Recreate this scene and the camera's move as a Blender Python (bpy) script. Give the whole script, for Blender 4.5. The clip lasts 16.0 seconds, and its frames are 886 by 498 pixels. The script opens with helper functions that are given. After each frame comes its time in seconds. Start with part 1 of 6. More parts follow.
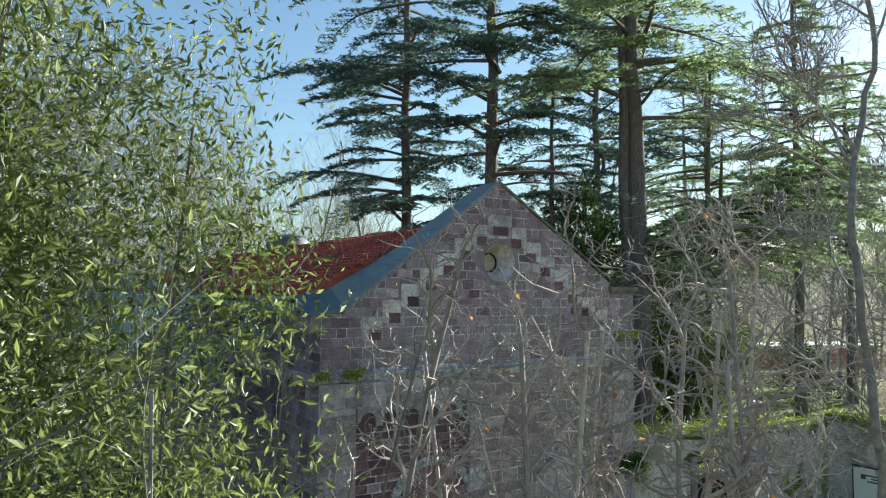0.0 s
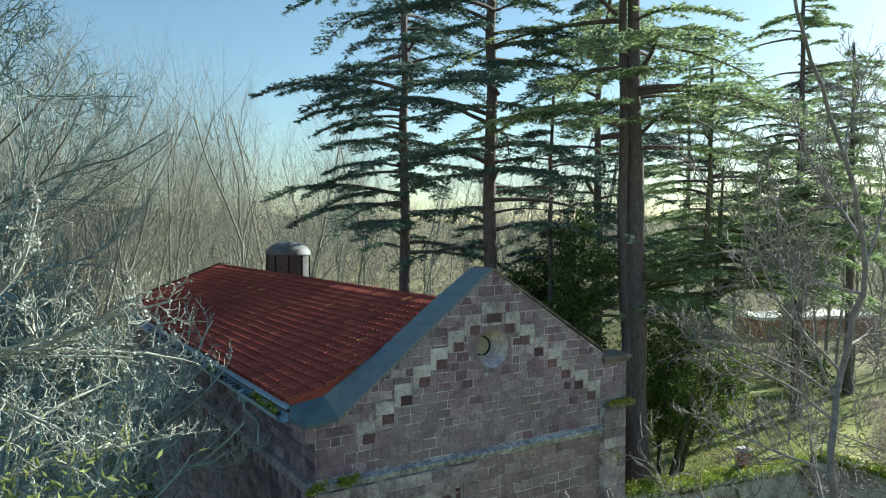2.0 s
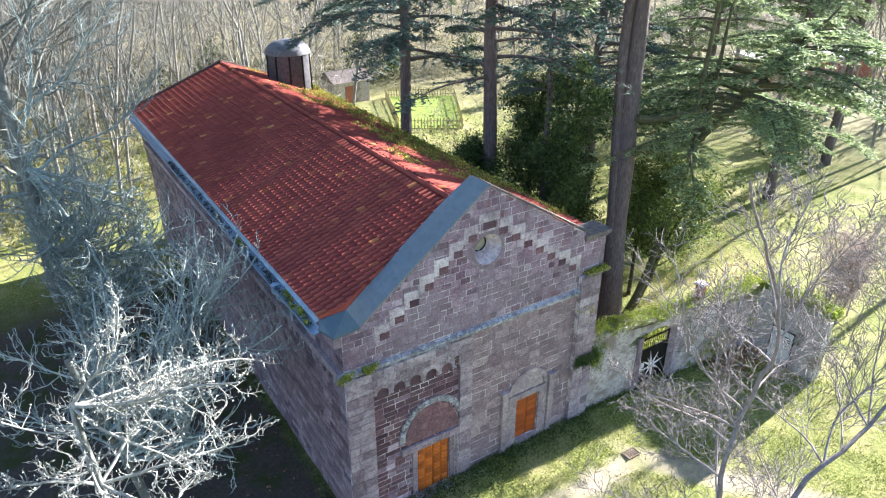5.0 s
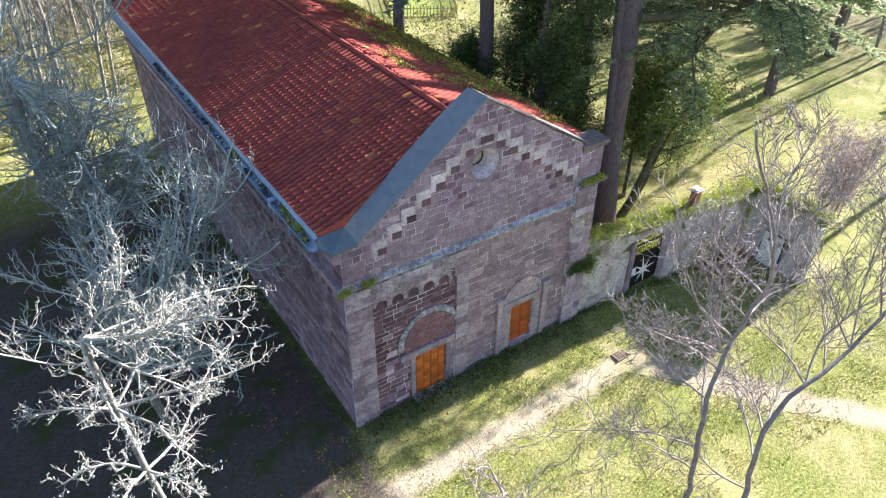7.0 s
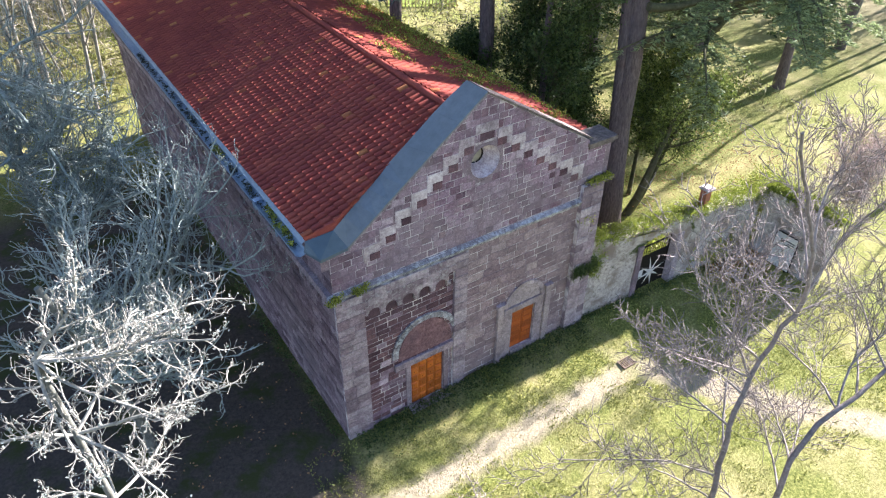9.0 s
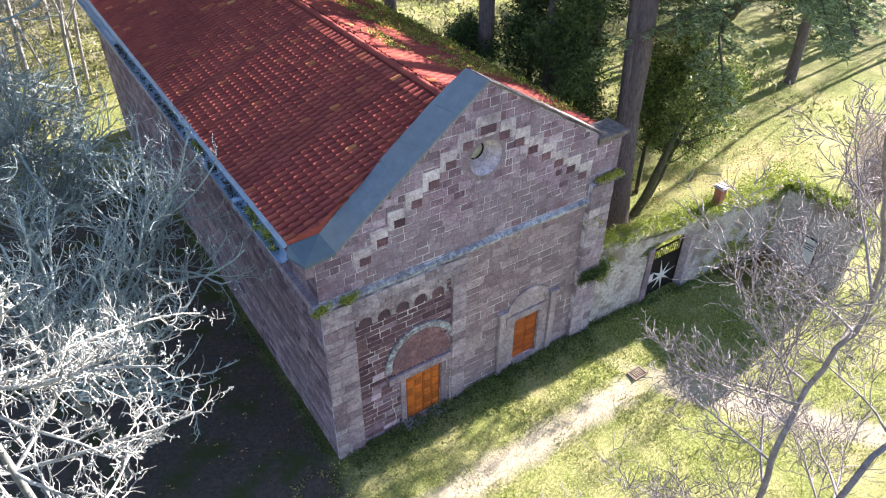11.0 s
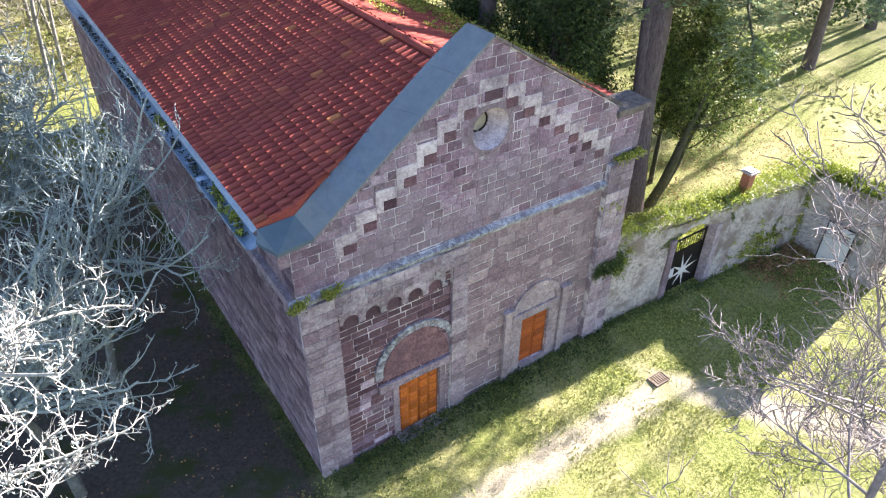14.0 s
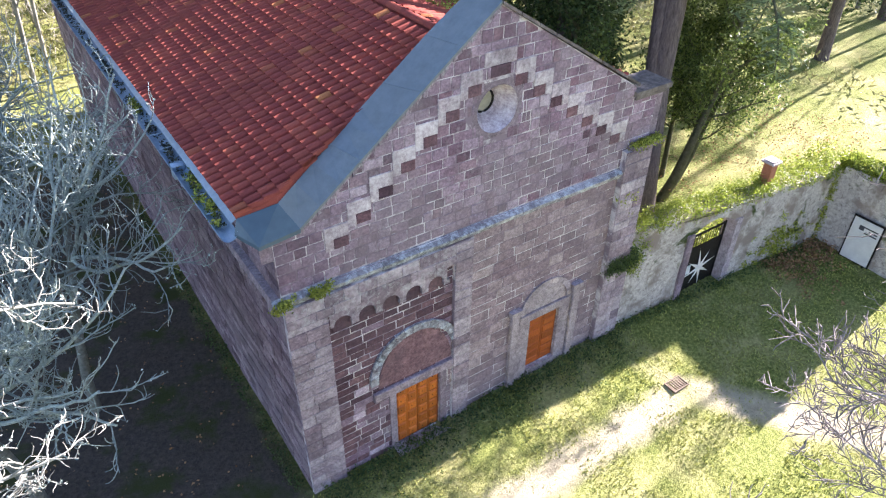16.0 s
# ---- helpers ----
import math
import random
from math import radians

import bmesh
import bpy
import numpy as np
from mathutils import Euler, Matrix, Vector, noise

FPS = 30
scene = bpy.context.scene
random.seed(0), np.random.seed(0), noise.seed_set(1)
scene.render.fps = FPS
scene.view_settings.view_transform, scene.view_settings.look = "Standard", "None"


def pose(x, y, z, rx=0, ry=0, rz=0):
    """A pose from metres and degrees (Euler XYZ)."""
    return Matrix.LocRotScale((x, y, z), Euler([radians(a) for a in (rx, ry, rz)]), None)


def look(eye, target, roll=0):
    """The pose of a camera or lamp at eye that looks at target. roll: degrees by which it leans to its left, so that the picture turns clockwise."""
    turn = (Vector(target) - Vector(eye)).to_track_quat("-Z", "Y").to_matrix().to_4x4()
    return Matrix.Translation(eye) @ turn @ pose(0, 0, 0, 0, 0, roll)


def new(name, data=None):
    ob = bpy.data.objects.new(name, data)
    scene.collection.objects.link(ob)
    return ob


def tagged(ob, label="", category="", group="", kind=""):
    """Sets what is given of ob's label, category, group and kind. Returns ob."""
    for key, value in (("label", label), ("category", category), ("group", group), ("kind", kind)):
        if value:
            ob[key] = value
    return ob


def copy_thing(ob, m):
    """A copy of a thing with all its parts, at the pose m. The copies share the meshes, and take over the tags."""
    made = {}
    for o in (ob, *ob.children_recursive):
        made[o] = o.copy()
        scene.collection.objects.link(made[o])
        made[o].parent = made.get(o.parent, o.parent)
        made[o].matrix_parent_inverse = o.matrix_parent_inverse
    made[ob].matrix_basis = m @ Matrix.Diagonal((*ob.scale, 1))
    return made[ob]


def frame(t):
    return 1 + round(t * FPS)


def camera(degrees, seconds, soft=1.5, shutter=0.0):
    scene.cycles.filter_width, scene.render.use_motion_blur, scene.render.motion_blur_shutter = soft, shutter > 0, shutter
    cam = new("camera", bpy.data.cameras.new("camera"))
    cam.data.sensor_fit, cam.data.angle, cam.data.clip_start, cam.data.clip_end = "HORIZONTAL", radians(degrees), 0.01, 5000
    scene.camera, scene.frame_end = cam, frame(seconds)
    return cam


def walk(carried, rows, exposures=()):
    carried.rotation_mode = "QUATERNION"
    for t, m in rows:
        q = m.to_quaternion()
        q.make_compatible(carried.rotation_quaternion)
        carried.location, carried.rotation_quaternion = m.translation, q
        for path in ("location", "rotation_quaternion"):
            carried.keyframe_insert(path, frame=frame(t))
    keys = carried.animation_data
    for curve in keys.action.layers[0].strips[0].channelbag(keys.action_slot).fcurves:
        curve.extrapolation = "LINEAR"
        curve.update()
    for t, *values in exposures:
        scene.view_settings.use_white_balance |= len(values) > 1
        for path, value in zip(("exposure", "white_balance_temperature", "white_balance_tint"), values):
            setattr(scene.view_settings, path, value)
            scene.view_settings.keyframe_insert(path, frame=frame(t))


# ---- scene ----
# Axes: x along the church front, y into the nave, z up; origin at the foot of the front corner.
cam = camera(65.19, 16.0, soft=1.2)
ROWS = [
    (0.0, -7.553, -17.470, 9.528, 93.770, -0.468, -33.296),
    (0.5, -7.462, -17.542, 10.539, 93.763, -0.490, -33.193),
    (1.0, -7.384, -17.580, 11.691, 93.345, -0.588, -33.138),
    (1.5, -7.350, -17.652, 12.875, 91.799, -0.446, -33.032),
    (2.0, -7.340, -17.717, 14.330, 88.556, -0.300, -32.936),
    (2.5, -7.360, -17.779, 15.659, 84.439, -0.261, -32.926),
    (3.0, -7.382, -17.843, 17.125, 79.652, -0.212, -32.908),
    (3.5, -7.430, -17.902, 18.363, 75.580, -0.268, -32.922),
    (4.0, -7.516, -18.010, 19.755, 71.102, -0.297, -32.904),
    (4.5, -7.636, -18.118, 20.907, 67.308, -0.249, -32.928),
    (5.0, -7.772, -18.195, 22.152, 63.116, -0.222, -32.975),
    (7.5, -7.433, -17.382, 23.102, 53.124, -0.411, -33.641),
    (8.0, -7.208, -17.089, 22.893, 53.082, -0.471, -33.610),
    (8.5, -6.968, -16.786, 22.688, 53.032, -0.492, -33.574),
    (9.0, -6.680, -16.433, 22.458, 53.001, -0.486, -33.548),
    (11.5, -5.471, -14.706, 20.998, 52.984, -0.501, -33.752),
    (12.0, -5.267, -14.419, 20.626, 53.045, -0.497, -33.764),
    (12.5, -5.075, -14.141, 20.260, 53.098, -0.466, -33.790),
    (13.0, -4.884, -13.832, 19.856, 53.197, -0.469, -33.836),
    (13.5, -4.687, -13.552, 19.492, 53.249, -0.508, -33.848),
    (14.0, -4.472, -13.259, 19.138, 53.289, -0.490, -33.879),
    (14.5, -4.279, -12.973, 18.821, 53.339, -0.485, -33.895),
    (15.0, -4.083, -12.677, 18.486, 53.385, -0.487, -33.917),
    (15.5, -3.927, -12.411, 18.194, 53.422, -0.480, -33.955),
    (16.0, -3.769, -12.101, 17.855, 53.454, -0.471, -34.032),
]
EXPOSURES = [(0.0, 1.77, 5950, 0), (1.0, 1.62, 5920, -3), (2.0, 1.6, 5900, -5), (3.0, 1.85, 5850, 4), (4.0, 2.43, 5900, 10), (5.0, 2.7, 5850, 16), (7.5, 2.5, 6080, 22), (16.0, 2.97, 6080, 24)]
walk(cam, [(t, pose(x, y, z, rx, ry, rz)) for t, x, y, z, rx, ry, rz in ROWS], EXPOSURES)

# ---- world, sun ----
SUN_ELEVATION, SUN_AZIMUTH = radians(23.4), radians(5.5)   # azimuth from +x towards +y
to_sun = Vector((math.cos(SUN_ELEVATION) * math.cos(SUN_AZIMUTH), math.cos(SUN_ELEVATION) * math.sin(SUN_AZIMUTH), math.sin(SUN_ELEVATION)))
world = bpy.data.worlds.new("sky")
scene.world = world
world.use_nodes = True
wn = world.node_tree
sky = wn.nodes.new("ShaderNodeTexSky")
sky.sky_type = "NISHITA"
sky.sun_disc = False
sky.sun_elevation = SUN_ELEVATION
sky.sun_rotation = radians(90) - SUN_AZIMUTH
sky.air_density, sky.dust_density, sky.ozone_density = 1.1, 0.4, 1.2
wn.links.new(sky.outputs[0], wn.nodes["Background"].inputs[0])
wn.nodes["Background"].inputs[1].default_value = 0.05
sun_data = bpy.data.lights.new("sun", "SUN")
sun_data.energy, sun_data.angle, sun_data.color = 5.0, radians(0.55), (1.0, 0.93, 0.82)
sun = new("sun", sun_data)
sun.matrix_world = look(to_sun * 100, (0, 0, 0))

# ---- materials ----


def shader(name, rough=0.85, metal=0.0, spec=0.3):
    m = bpy.data.materials.new(name)
    m.use_nodes = True
    nt = m.node_tree
    b = nt.nodes["Principled BSDF"]
    b.inputs["Roughness"].default_value = rough
    b.inputs["Metallic"].default_value = metal
    b.inputs["Specular IOR Level"].default_value = spec
    return m, nt, b


def node(nt, kind, **values):
    n = nt.nodes.new(kind)
    for k, v in values.items():
        n.inputs[k].default_value = v
    return n


def place(nt):
    return nt.nodes.new("ShaderNodeNewGeometry").outputs["Position"]


def noise_tex(nt, scale, detail=4.0, rough=0.6, vector=None, distort=0.0):
    n = node(nt, "ShaderNodeTexNoise", Scale=scale, Detail=detail, Roughness=rough, Distortion=distort)
    nt.links.new(vector or place(nt), n.inputs["Vector"])
    return n.outputs["Fac"]


def ramp(nt, value, stops):
    r = nt.nodes.new("ShaderNodeValToRGB")
    els = r.color_ramp.elements
    while len(els) < len(stops):
        els.new(0.5)
    for e, (p, c) in zip(els, stops):
        e.position = p
        e.color = (*c, 1) if len(c) == 3 else c
    nt.links.new(value, r.inputs["Fac"])
    return r.outputs["Color"]


def mix(nt, fac, a, b, how="MIX"):
    n = nt.nodes.new("ShaderNodeMix")
    n.data_type, n.blend_type = "RGBA", how
    for sock, v in ((n.inputs["Factor"], fac), (n.inputs["A"], a), (n.inputs["B"], b)):
        if isinstance(v, (int, float)):
            sock.default_value = v
        elif isinstance(v, tuple):
            sock.default_value = (*v, 1)
        else:
            nt.links.new(v, sock)
    return n.outputs["Result"]


def bump(nt, bsdf, height, strength=0.4, distance=0.02):
    b = node(nt, "ShaderNodeBump", Strength=strength, Distance=distance)
    nt.links.new(height, b.inputs["Height"])
    nt.links.new(b.outputs["Normal"], bsdf.inputs["Normal"])


def chance(nt, island):
    """A random number for each piece: by object, or by loose part of a joined mesh."""
    if island:
        return nt.nodes.new("ShaderNodeNewGeometry").outputs["Random Per Island"]
    return nt.nodes.new("ShaderNodeObjectInfo").outputs["Random"]


def black_white(lo, hi):
    return [(lo, (0, 0, 0)), (hi, (1, 1, 1))]


def stone_mat(name, stops, island, lichen=0.35, lichen_colour=(0.46, 0.47, 0.46), fine=14.0, stain=0.6, wash=0.0):
    m, nt, b = shader(name, 0.92, spec=0.15)
    base = ramp(nt, chance(nt, island), stops)
    cloud = noise_tex(nt, 1.3, 5)
    grain = noise_tex(nt, fine, 6, 0.7)
    c = mix(nt, 0.7, base, ramp(nt, grain, [(0.30, (0.22, 0.20, 0.21)), (0.70, (0.86, 0.82, 0.82))]), "OVERLAY")
    c = mix(nt, 0.5, c, ramp(nt, noise_tex(nt, 4.2, 5, 0.65, distort=0.6), [(0.34, (0.25, 0.22, 0.24)), (0.66, (0.78, 0.76, 0.76))]), "OVERLAY")
    c = mix(nt, 0.35, c, ramp(nt, cloud, [(0.3, (0.3, 0.28, 0.28)), (0.7, (0.8, 0.78, 0.75))]), "OVERLAY")
    # old lime wash and soot lie over the stones in broad patches
    if wash:
        c = mix(nt, ramp(nt, noise_tex(nt, 0.33, 5, 0.6, distort=0.5), [(0.44, (0, 0, 0)), (0.58, (wash, wash, wash))]), c, ramp(nt, grain, [(0.3, (0.265, 0.225, 0.25)), (0.7, (0.40, 0.35, 0.37))]))
    c = mix(nt, ramp(nt, noise_tex(nt, 0.45, 7, 0.65, distort=0.8), [(0.42, (0, 0, 0)), (0.68, (stain, stain, stain))]), c, (0.11, 0.085, 0.10))
    spots = ramp(nt, noise_tex(nt, 5.0, 8, 0.75, distort=0.4), black_white(0.60 - 0.12 * lichen, 0.72))
    n = nt.nodes.new("ShaderNodeMath")
    n.operation = "MULTIPLY"
    nt.links.new(spots, n.inputs[0])
    n.inputs[1].default_value = lichen
    c = mix(nt, n.outputs[0], c, lichen_colour)
    nt.links.new(c, b.inputs["Base Color"])
    bump(nt, b, grain, 0.6, 0.02)
    return m


PLUM = [(0.0, (0.114, 0.074, 0.097)), (0.15, (0.199, 0.139, 0.181)), (0.45, (0.281, 0.213, 0.269)), (0.75, (0.342, 0.281, 0.341)), (0.9, (0.199, 0.121, 0.150)), (1.0, (0.501, 0.441, 0.511))]
GREY = [(0.0, (0.200, 0.169, 0.191)), (0.4, (0.316, 0.280, 0.308)), (0.8, (0.408, 0.382, 0.404)), (1.0, (0.242, 0.196, 0.222))]
PALE = [(0.0, (0.489, 0.459, 0.475)), (0.5, (0.633, 0.606, 0.616)), (1.0, (0.431, 0.399, 0.420))]
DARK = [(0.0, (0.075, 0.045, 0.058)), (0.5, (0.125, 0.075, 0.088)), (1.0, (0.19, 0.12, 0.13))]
stone = stone_mat("purple_trachyte", PLUM, False, wash=0.5)
stone_joined = stone_mat("purple_trachyte_joined", PLUM, True, wash=0.5)
stone_grey = stone_mat("grey_trachyte", GREY, False, 0.5)
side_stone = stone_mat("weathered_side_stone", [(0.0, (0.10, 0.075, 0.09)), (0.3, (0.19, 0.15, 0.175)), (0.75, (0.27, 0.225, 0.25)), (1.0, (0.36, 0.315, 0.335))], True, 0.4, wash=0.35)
stone_pale = stone_mat("pale_stone", PALE, False, 0.5, (0.55, 0.54, 0.52), stain=0.7)
stone_mossy = stone_mat("lichened_grey_stone", GREY, False, 0.85, (0.52, 0.53, 0.52), 7.0)
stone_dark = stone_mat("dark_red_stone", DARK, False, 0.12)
cornice_mat = stone_mat("lichened_cornice", [(0, (0.16, 0.165, 0.18)), (0.5, (0.30, 0.32, 0.34)), (1, (0.14, 0.15, 0.16))], False, 1.0, (0.72, 0.80, 0.84), 17.0, stain=0.25)
smooth_stone = stone_mat("smooth_worn_trachyte", [(0.0, (0.19, 0.145, 0.165)), (0.3, (0.25, 0.205, 0.22)), (0.8, (0.315, 0.26, 0.27)), (1.0, (0.37, 0.325, 0.325))], True, 0.2, stain=0.45, wash=0.25)
dressed_stone = stone_mat("smooth_dressed_stone", [(0.0, (0.29, 0.262, 0.272)), (1.0, (0.41, 0.378, 0.385))], False, 0.25, fine=20.0, stain=0.35)
slab_mat = stone_mat("weathered_slab", [(0, (0.10, 0.095, 0.085)), (1, (0.20, 0.185, 0.165))], False, 0.4, (0.30, 0.30, 0.24), 6.0)


def mortar_mat():
    m, nt, b = shader("lime_mortar", 0.95, spec=0.1)
    g = noise_tex(nt, 6, 6, 0.7)
    c = ramp(nt, g, [(0.25, (0.42, 0.385, 0.40)), (0.5, (0.64, 0.60, 0.61)), (0.8, (0.76, 0.73, 0.73))])
    c = mix(nt, ramp(nt, noise_tex(nt, 1.1, 6, 0.7, distort=0.5), black_white(0.44, 0.54)), c, (0.25, 0.20, 0.23))
    nt.links.new(c, b.inputs["Base Color"])
    bump(nt, b, g, 0.5, 0.02)
    return m


mortar = mortar_mat()


def render_wall_mat():
    m, nt, b = shader("weathered_rubble_render", 0.95, spec=0.1)
    g = noise_tex(nt, 6, 8, 0.8, distort=0.5)
    c = ramp(nt, g, [(0.34, (0.17, 0.145, 0.13)), (0.46, (0.48, 0.44, 0.41)), (0.66, (0.76, 0.72, 0.68))])
    c = mix(nt, ramp(nt, noise_tex(nt, 0.9, 4), black_white(0.5, 0.62)), c, (0.30, 0.25, 0.22))
    c = mix(nt, ramp(nt, noise_tex(nt, 0.55, 5, distort=0.6), black_white(0.6, 0.66)), c, (0.07, 0.09, 0.03))
    nt.links.new(c, b.inputs["Base Color"])
    bump(nt, b, g, 0.9, 0.08)
    return m


rubble = render_wall_mat()


def tile_mat(name, island):
    m, nt, b = shader(name, 0.95, spec=0.05)
    base = ramp(nt, chance(nt, island), [(0.0, (0.255, 0.07, 0.060)), (0.35, (0.285, 0.078, 0.064)), (0.95, (0.325, 0.094, 0.068)), (0.985, (0.42, 0.15, 0.075)), (1.0, (0.52, 0.26, 0.10))])
    g = noise_tex(nt, 22, 5, 0.7)
    c = mix(nt, 0.5, base, ramp(nt, g, [(0.25, (0.35, 0.33, 0.33)), (0.8, (0.72, 0.7, 0.68))]), "OVERLAY")
    c = mix(nt, 0.35, c, ramp(nt, noise_tex(nt, 0.7, 4), [(0.35, (0.36, 0.33, 0.33)), (0.7, (0.7, 0.66, 0.62))]), "OVERLAY")
    c = mix(nt, ramp(nt, noise_tex(nt, 2.2, 8, 0.75), black_white(0.76, 0.84)), c, (0.30, 0.20, 0.10))
    nt.links.new(c, b.inputs["Base Color"])
    bump(nt, b, g, 0.35, 0.01)
    return m


tile = tile_mat("clay_tile", False)
tile_joined = tile_mat("clay_tile_joined", True)


def plain_mat(name, lo, hi, scale=8.0, rough=0.85, metal=0.0, spec=0.3, strength=0.4, stretch=None, island=None):
    """Grain between two colours, with a second, broader change and fine relief."""
    m, nt, b = shader(name, rough, metal, spec)
    vec = None
    if stretch:
        mp = nt.nodes.new("ShaderNodeMapping")
        mp.inputs["Scale"].default_value = stretch
        nt.links.new(place(nt), mp.inputs["Vector"])
        vec = mp.outputs["Vector"]
    g = noise_tex(nt, scale, 6, 0.7, vec)
    c = ramp(nt, g, [(0.28, lo), (0.72, hi)])
    mid = tuple((p + q) * 0.5 for p, q in zip(lo, hi))
    c = mix(nt, ramp(nt, noise_tex(nt, scale * 0.12, 3), [(0.4, (0, 0, 0)), (0.75, (0.6, 0.6, 0.6))]), c, tuple(v * 0.75 for v in mid))
    if island is not None:
        c = mix(nt, 0.7, c, ramp(nt, chance(nt, island), [(0, (0.3, 0.3, 0.3)), (1, (0.75, 0.75, 0.72))]), "OVERLAY")
    nt.links.new(c, b.inputs["Base Color"])
    bump(nt, b, g, strength, 0.02)
    return m


zinc = plain_mat("blue_grey_lead_sheet", (0.13, 0.165, 0.185), (0.21, 0.25, 0.27), 3.0, 0.5, 0.0, 0.5, 0.15)
zinc_deep = plain_mat("deep_blue_sheet", (0.06, 0.10, 0.135), (0.10, 0.16, 0.20), 3.0, 0.45, 0.0, 0.5, 0.15)
zinc_bright = plain_mat("blue_zinc_gutter", (0.26, 0.39, 0.52), (0.52, 0.64, 0.74), 6.0, 0.35, 0.25, 0.5, 0.1)
door_wood = plain_mat("orange_varnished_wood", (0.36, 0.085, 0.012), (0.62, 0.18, 0.026), 5.0, 0.5, 0, 0.4, 0.25, (6, 6, 0.8), False)
door_red = plain_mat("red_brown_varnished_wood", (0.24, 0.05, 0.01), (0.46, 0.115, 0.02), 5.0, 0.5, 0, 0.4, 0.25, (6, 6, 0.8), False)
old_wood = plain_mat("old_grey_wood", (0.12, 0.09, 0.07), (0.26, 0.2, 0.15), 6.0, 0.85, 0, 0.2, 0.4, (4, 4, 0.6))
dark_iron = plain_mat("dark_iron", (0.015, 0.014, 0.014), (0.04, 0.035, 0.03), 14, 0.6, 0.6)
pale_metal = plain_mat("pale_painted_metal", (0.6, 0.58, 0.54), (0.78, 0.76, 0.72), 10, 0.5)
board_white = plain_mat("faded_white_board", (0.62, 0.62, 0.62), (0.76, 0.76, 0.75), 4, 0.4, 0, 0.4, 0.1)
board_ink = plain_mat("dark_ink", (0.05, 0.05, 0.06), (0.1, 0.1, 0.1), 10, 0.6)
terracotta = plain_mat("terracotta", (0.3, 0.11, 0.07), (0.48, 0.2, 0.13), 10, 0.85)
cedar_bark = plain_mat("cedar_bark", (0.055, 0.043, 0.045), (0.24, 0.20, 0.195), 5, 0.95, 0, 0.1, 1.0, (2.5, 2.5, 0.5))
moss_bark = plain_mat("mossy_bark", (0.05, 0.06, 0.025), (0.17, 0.16, 0.10), 5, 0.95, 0, 0.1, 0.8)
pale_twig = plain_mat("pale_twisted_twig", (0.24, 0.195, 0.18), (0.52, 0.455, 0.42), 8, 0.9, 0, 0.1, 0.5, None, True)
old_lichen = plain_mat("grey_green_trunk_bark", (0.09, 0.095, 0.08), (0.30, 0.31, 0.27), 6, 0.95, 0, 0.1, 0.9)
# lichen bark in lit and shaded tints: white painted for sun, blue-green for shade
lichen_bark = plain_mat("lichen_covered_bark", (0.12, 0.16, 0.155), (0.45, 0.51, 0.48), 9, 0.95, 0, 0.1, 0.8, None, True)
sunlit_lichen = plain_mat("sunlit_white_lichen_bark", (0.14, 0.145, 0.13), (0.45, 0.445, 0.405), 9, 0.95, 0, 0.1, 0.8, None, True)
shaded_lichen = plain_mat("shaded_blue_lichen_bark", (0.085, 0.12, 0.12), (0.36, 0.425, 0.41), 9, 0.95, 0, 0.1, 0.8, None, True)
twig_bark = plain_mat("grey_twig_bark", (0.11, 0.095, 0.09), (0.36, 0.325, 0.315), 7, 0.9, 0, 0.1, 0.5, None, True)
wood_bark = plain_mat("winter_wood_bark", (0.115, 0.115, 0.105), (0.32, 0.315, 0.285), 3, 0.95, 0, 0.1, 0.4, None, True)


def leaf_mat(name, dark, light, rough=0.5, through_light=0.35, spec=0.35):
    m, nt, b = shader(name, rough, spec=spec)
    c = ramp(nt, chance(nt, True), [(0.0, dark), (0.7, light), (1.0, tuple(min(1, v * 1.35) for v in light))])
    c = mix(nt, 0.4, c, ramp(nt, noise_tex(nt, 0.9, 3), [(0.3, (0.3, 0.3, 0.3)), (0.7, (0.75, 0.75, 0.7))]), "OVERLAY")
    nt.links.new(c, b.inputs["Base Color"])
    t = nt.nodes.new("ShaderNodeBsdfTranslucent")
    nt.links.new(c, t.inputs["Color"])
    mx = nt.nodes.new("ShaderNodeMixShader")
    mx.inputs[0].default_value = through_light
    nt.links.new(b.outputs[0], mx.inputs[1])
    nt.links.new(t.outputs[0], mx.inputs[2])
    nt.links.new(mx.outputs[0], nt.nodes["Material Output"].inputs["Surface"])
    return m


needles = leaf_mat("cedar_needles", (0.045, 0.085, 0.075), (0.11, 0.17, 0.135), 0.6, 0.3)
# the same needles again, lighter and yellower: sunlight painted into the colour
needles_sunlit = leaf_mat("sun_painted_cedar_needles", (0.11, 0.165, 0.09), (0.28, 0.35, 0.175), 0.6, 0.45)
holly = leaf_mat("evergreen_leaf", (0.022, 0.045, 0.016), (0.09, 0.135, 0.04), 0.55, 0.25, 0.25)
ivy = leaf_mat("bright_ivy_leaf", (0.09, 0.135, 0.018), (0.27, 0.32, 0.05), 0.5, 0.35)
bamboo = leaf_mat("willow_leaf", (0.07, 0.10, 0.03), (0.22, 0.25, 0.08), 0.45, 0.45)
brush = leaf_mat("olive_undergrowth", (0.10, 0.11, 0.045), (0.26, 0.25, 0.11), 0.7, 0.3)
wood_twig = leaf_mat("far_bare_twigs", (0.15, 0.14, 0.125), (0.33, 0.305, 0.27), 0.9, 0.2, 0.1)
dead_leaf = leaf_mat("dead_leaf", (0.16, 0.085, 0.04), (0.36, 0.22, 0.11), 0.8, 0.2)
orange_leaf = leaf_mat("withered_orange_leaf", (0.4, 0.14, 0.03), (0.6, 0.3, 0.06), 0.7, 0.35)
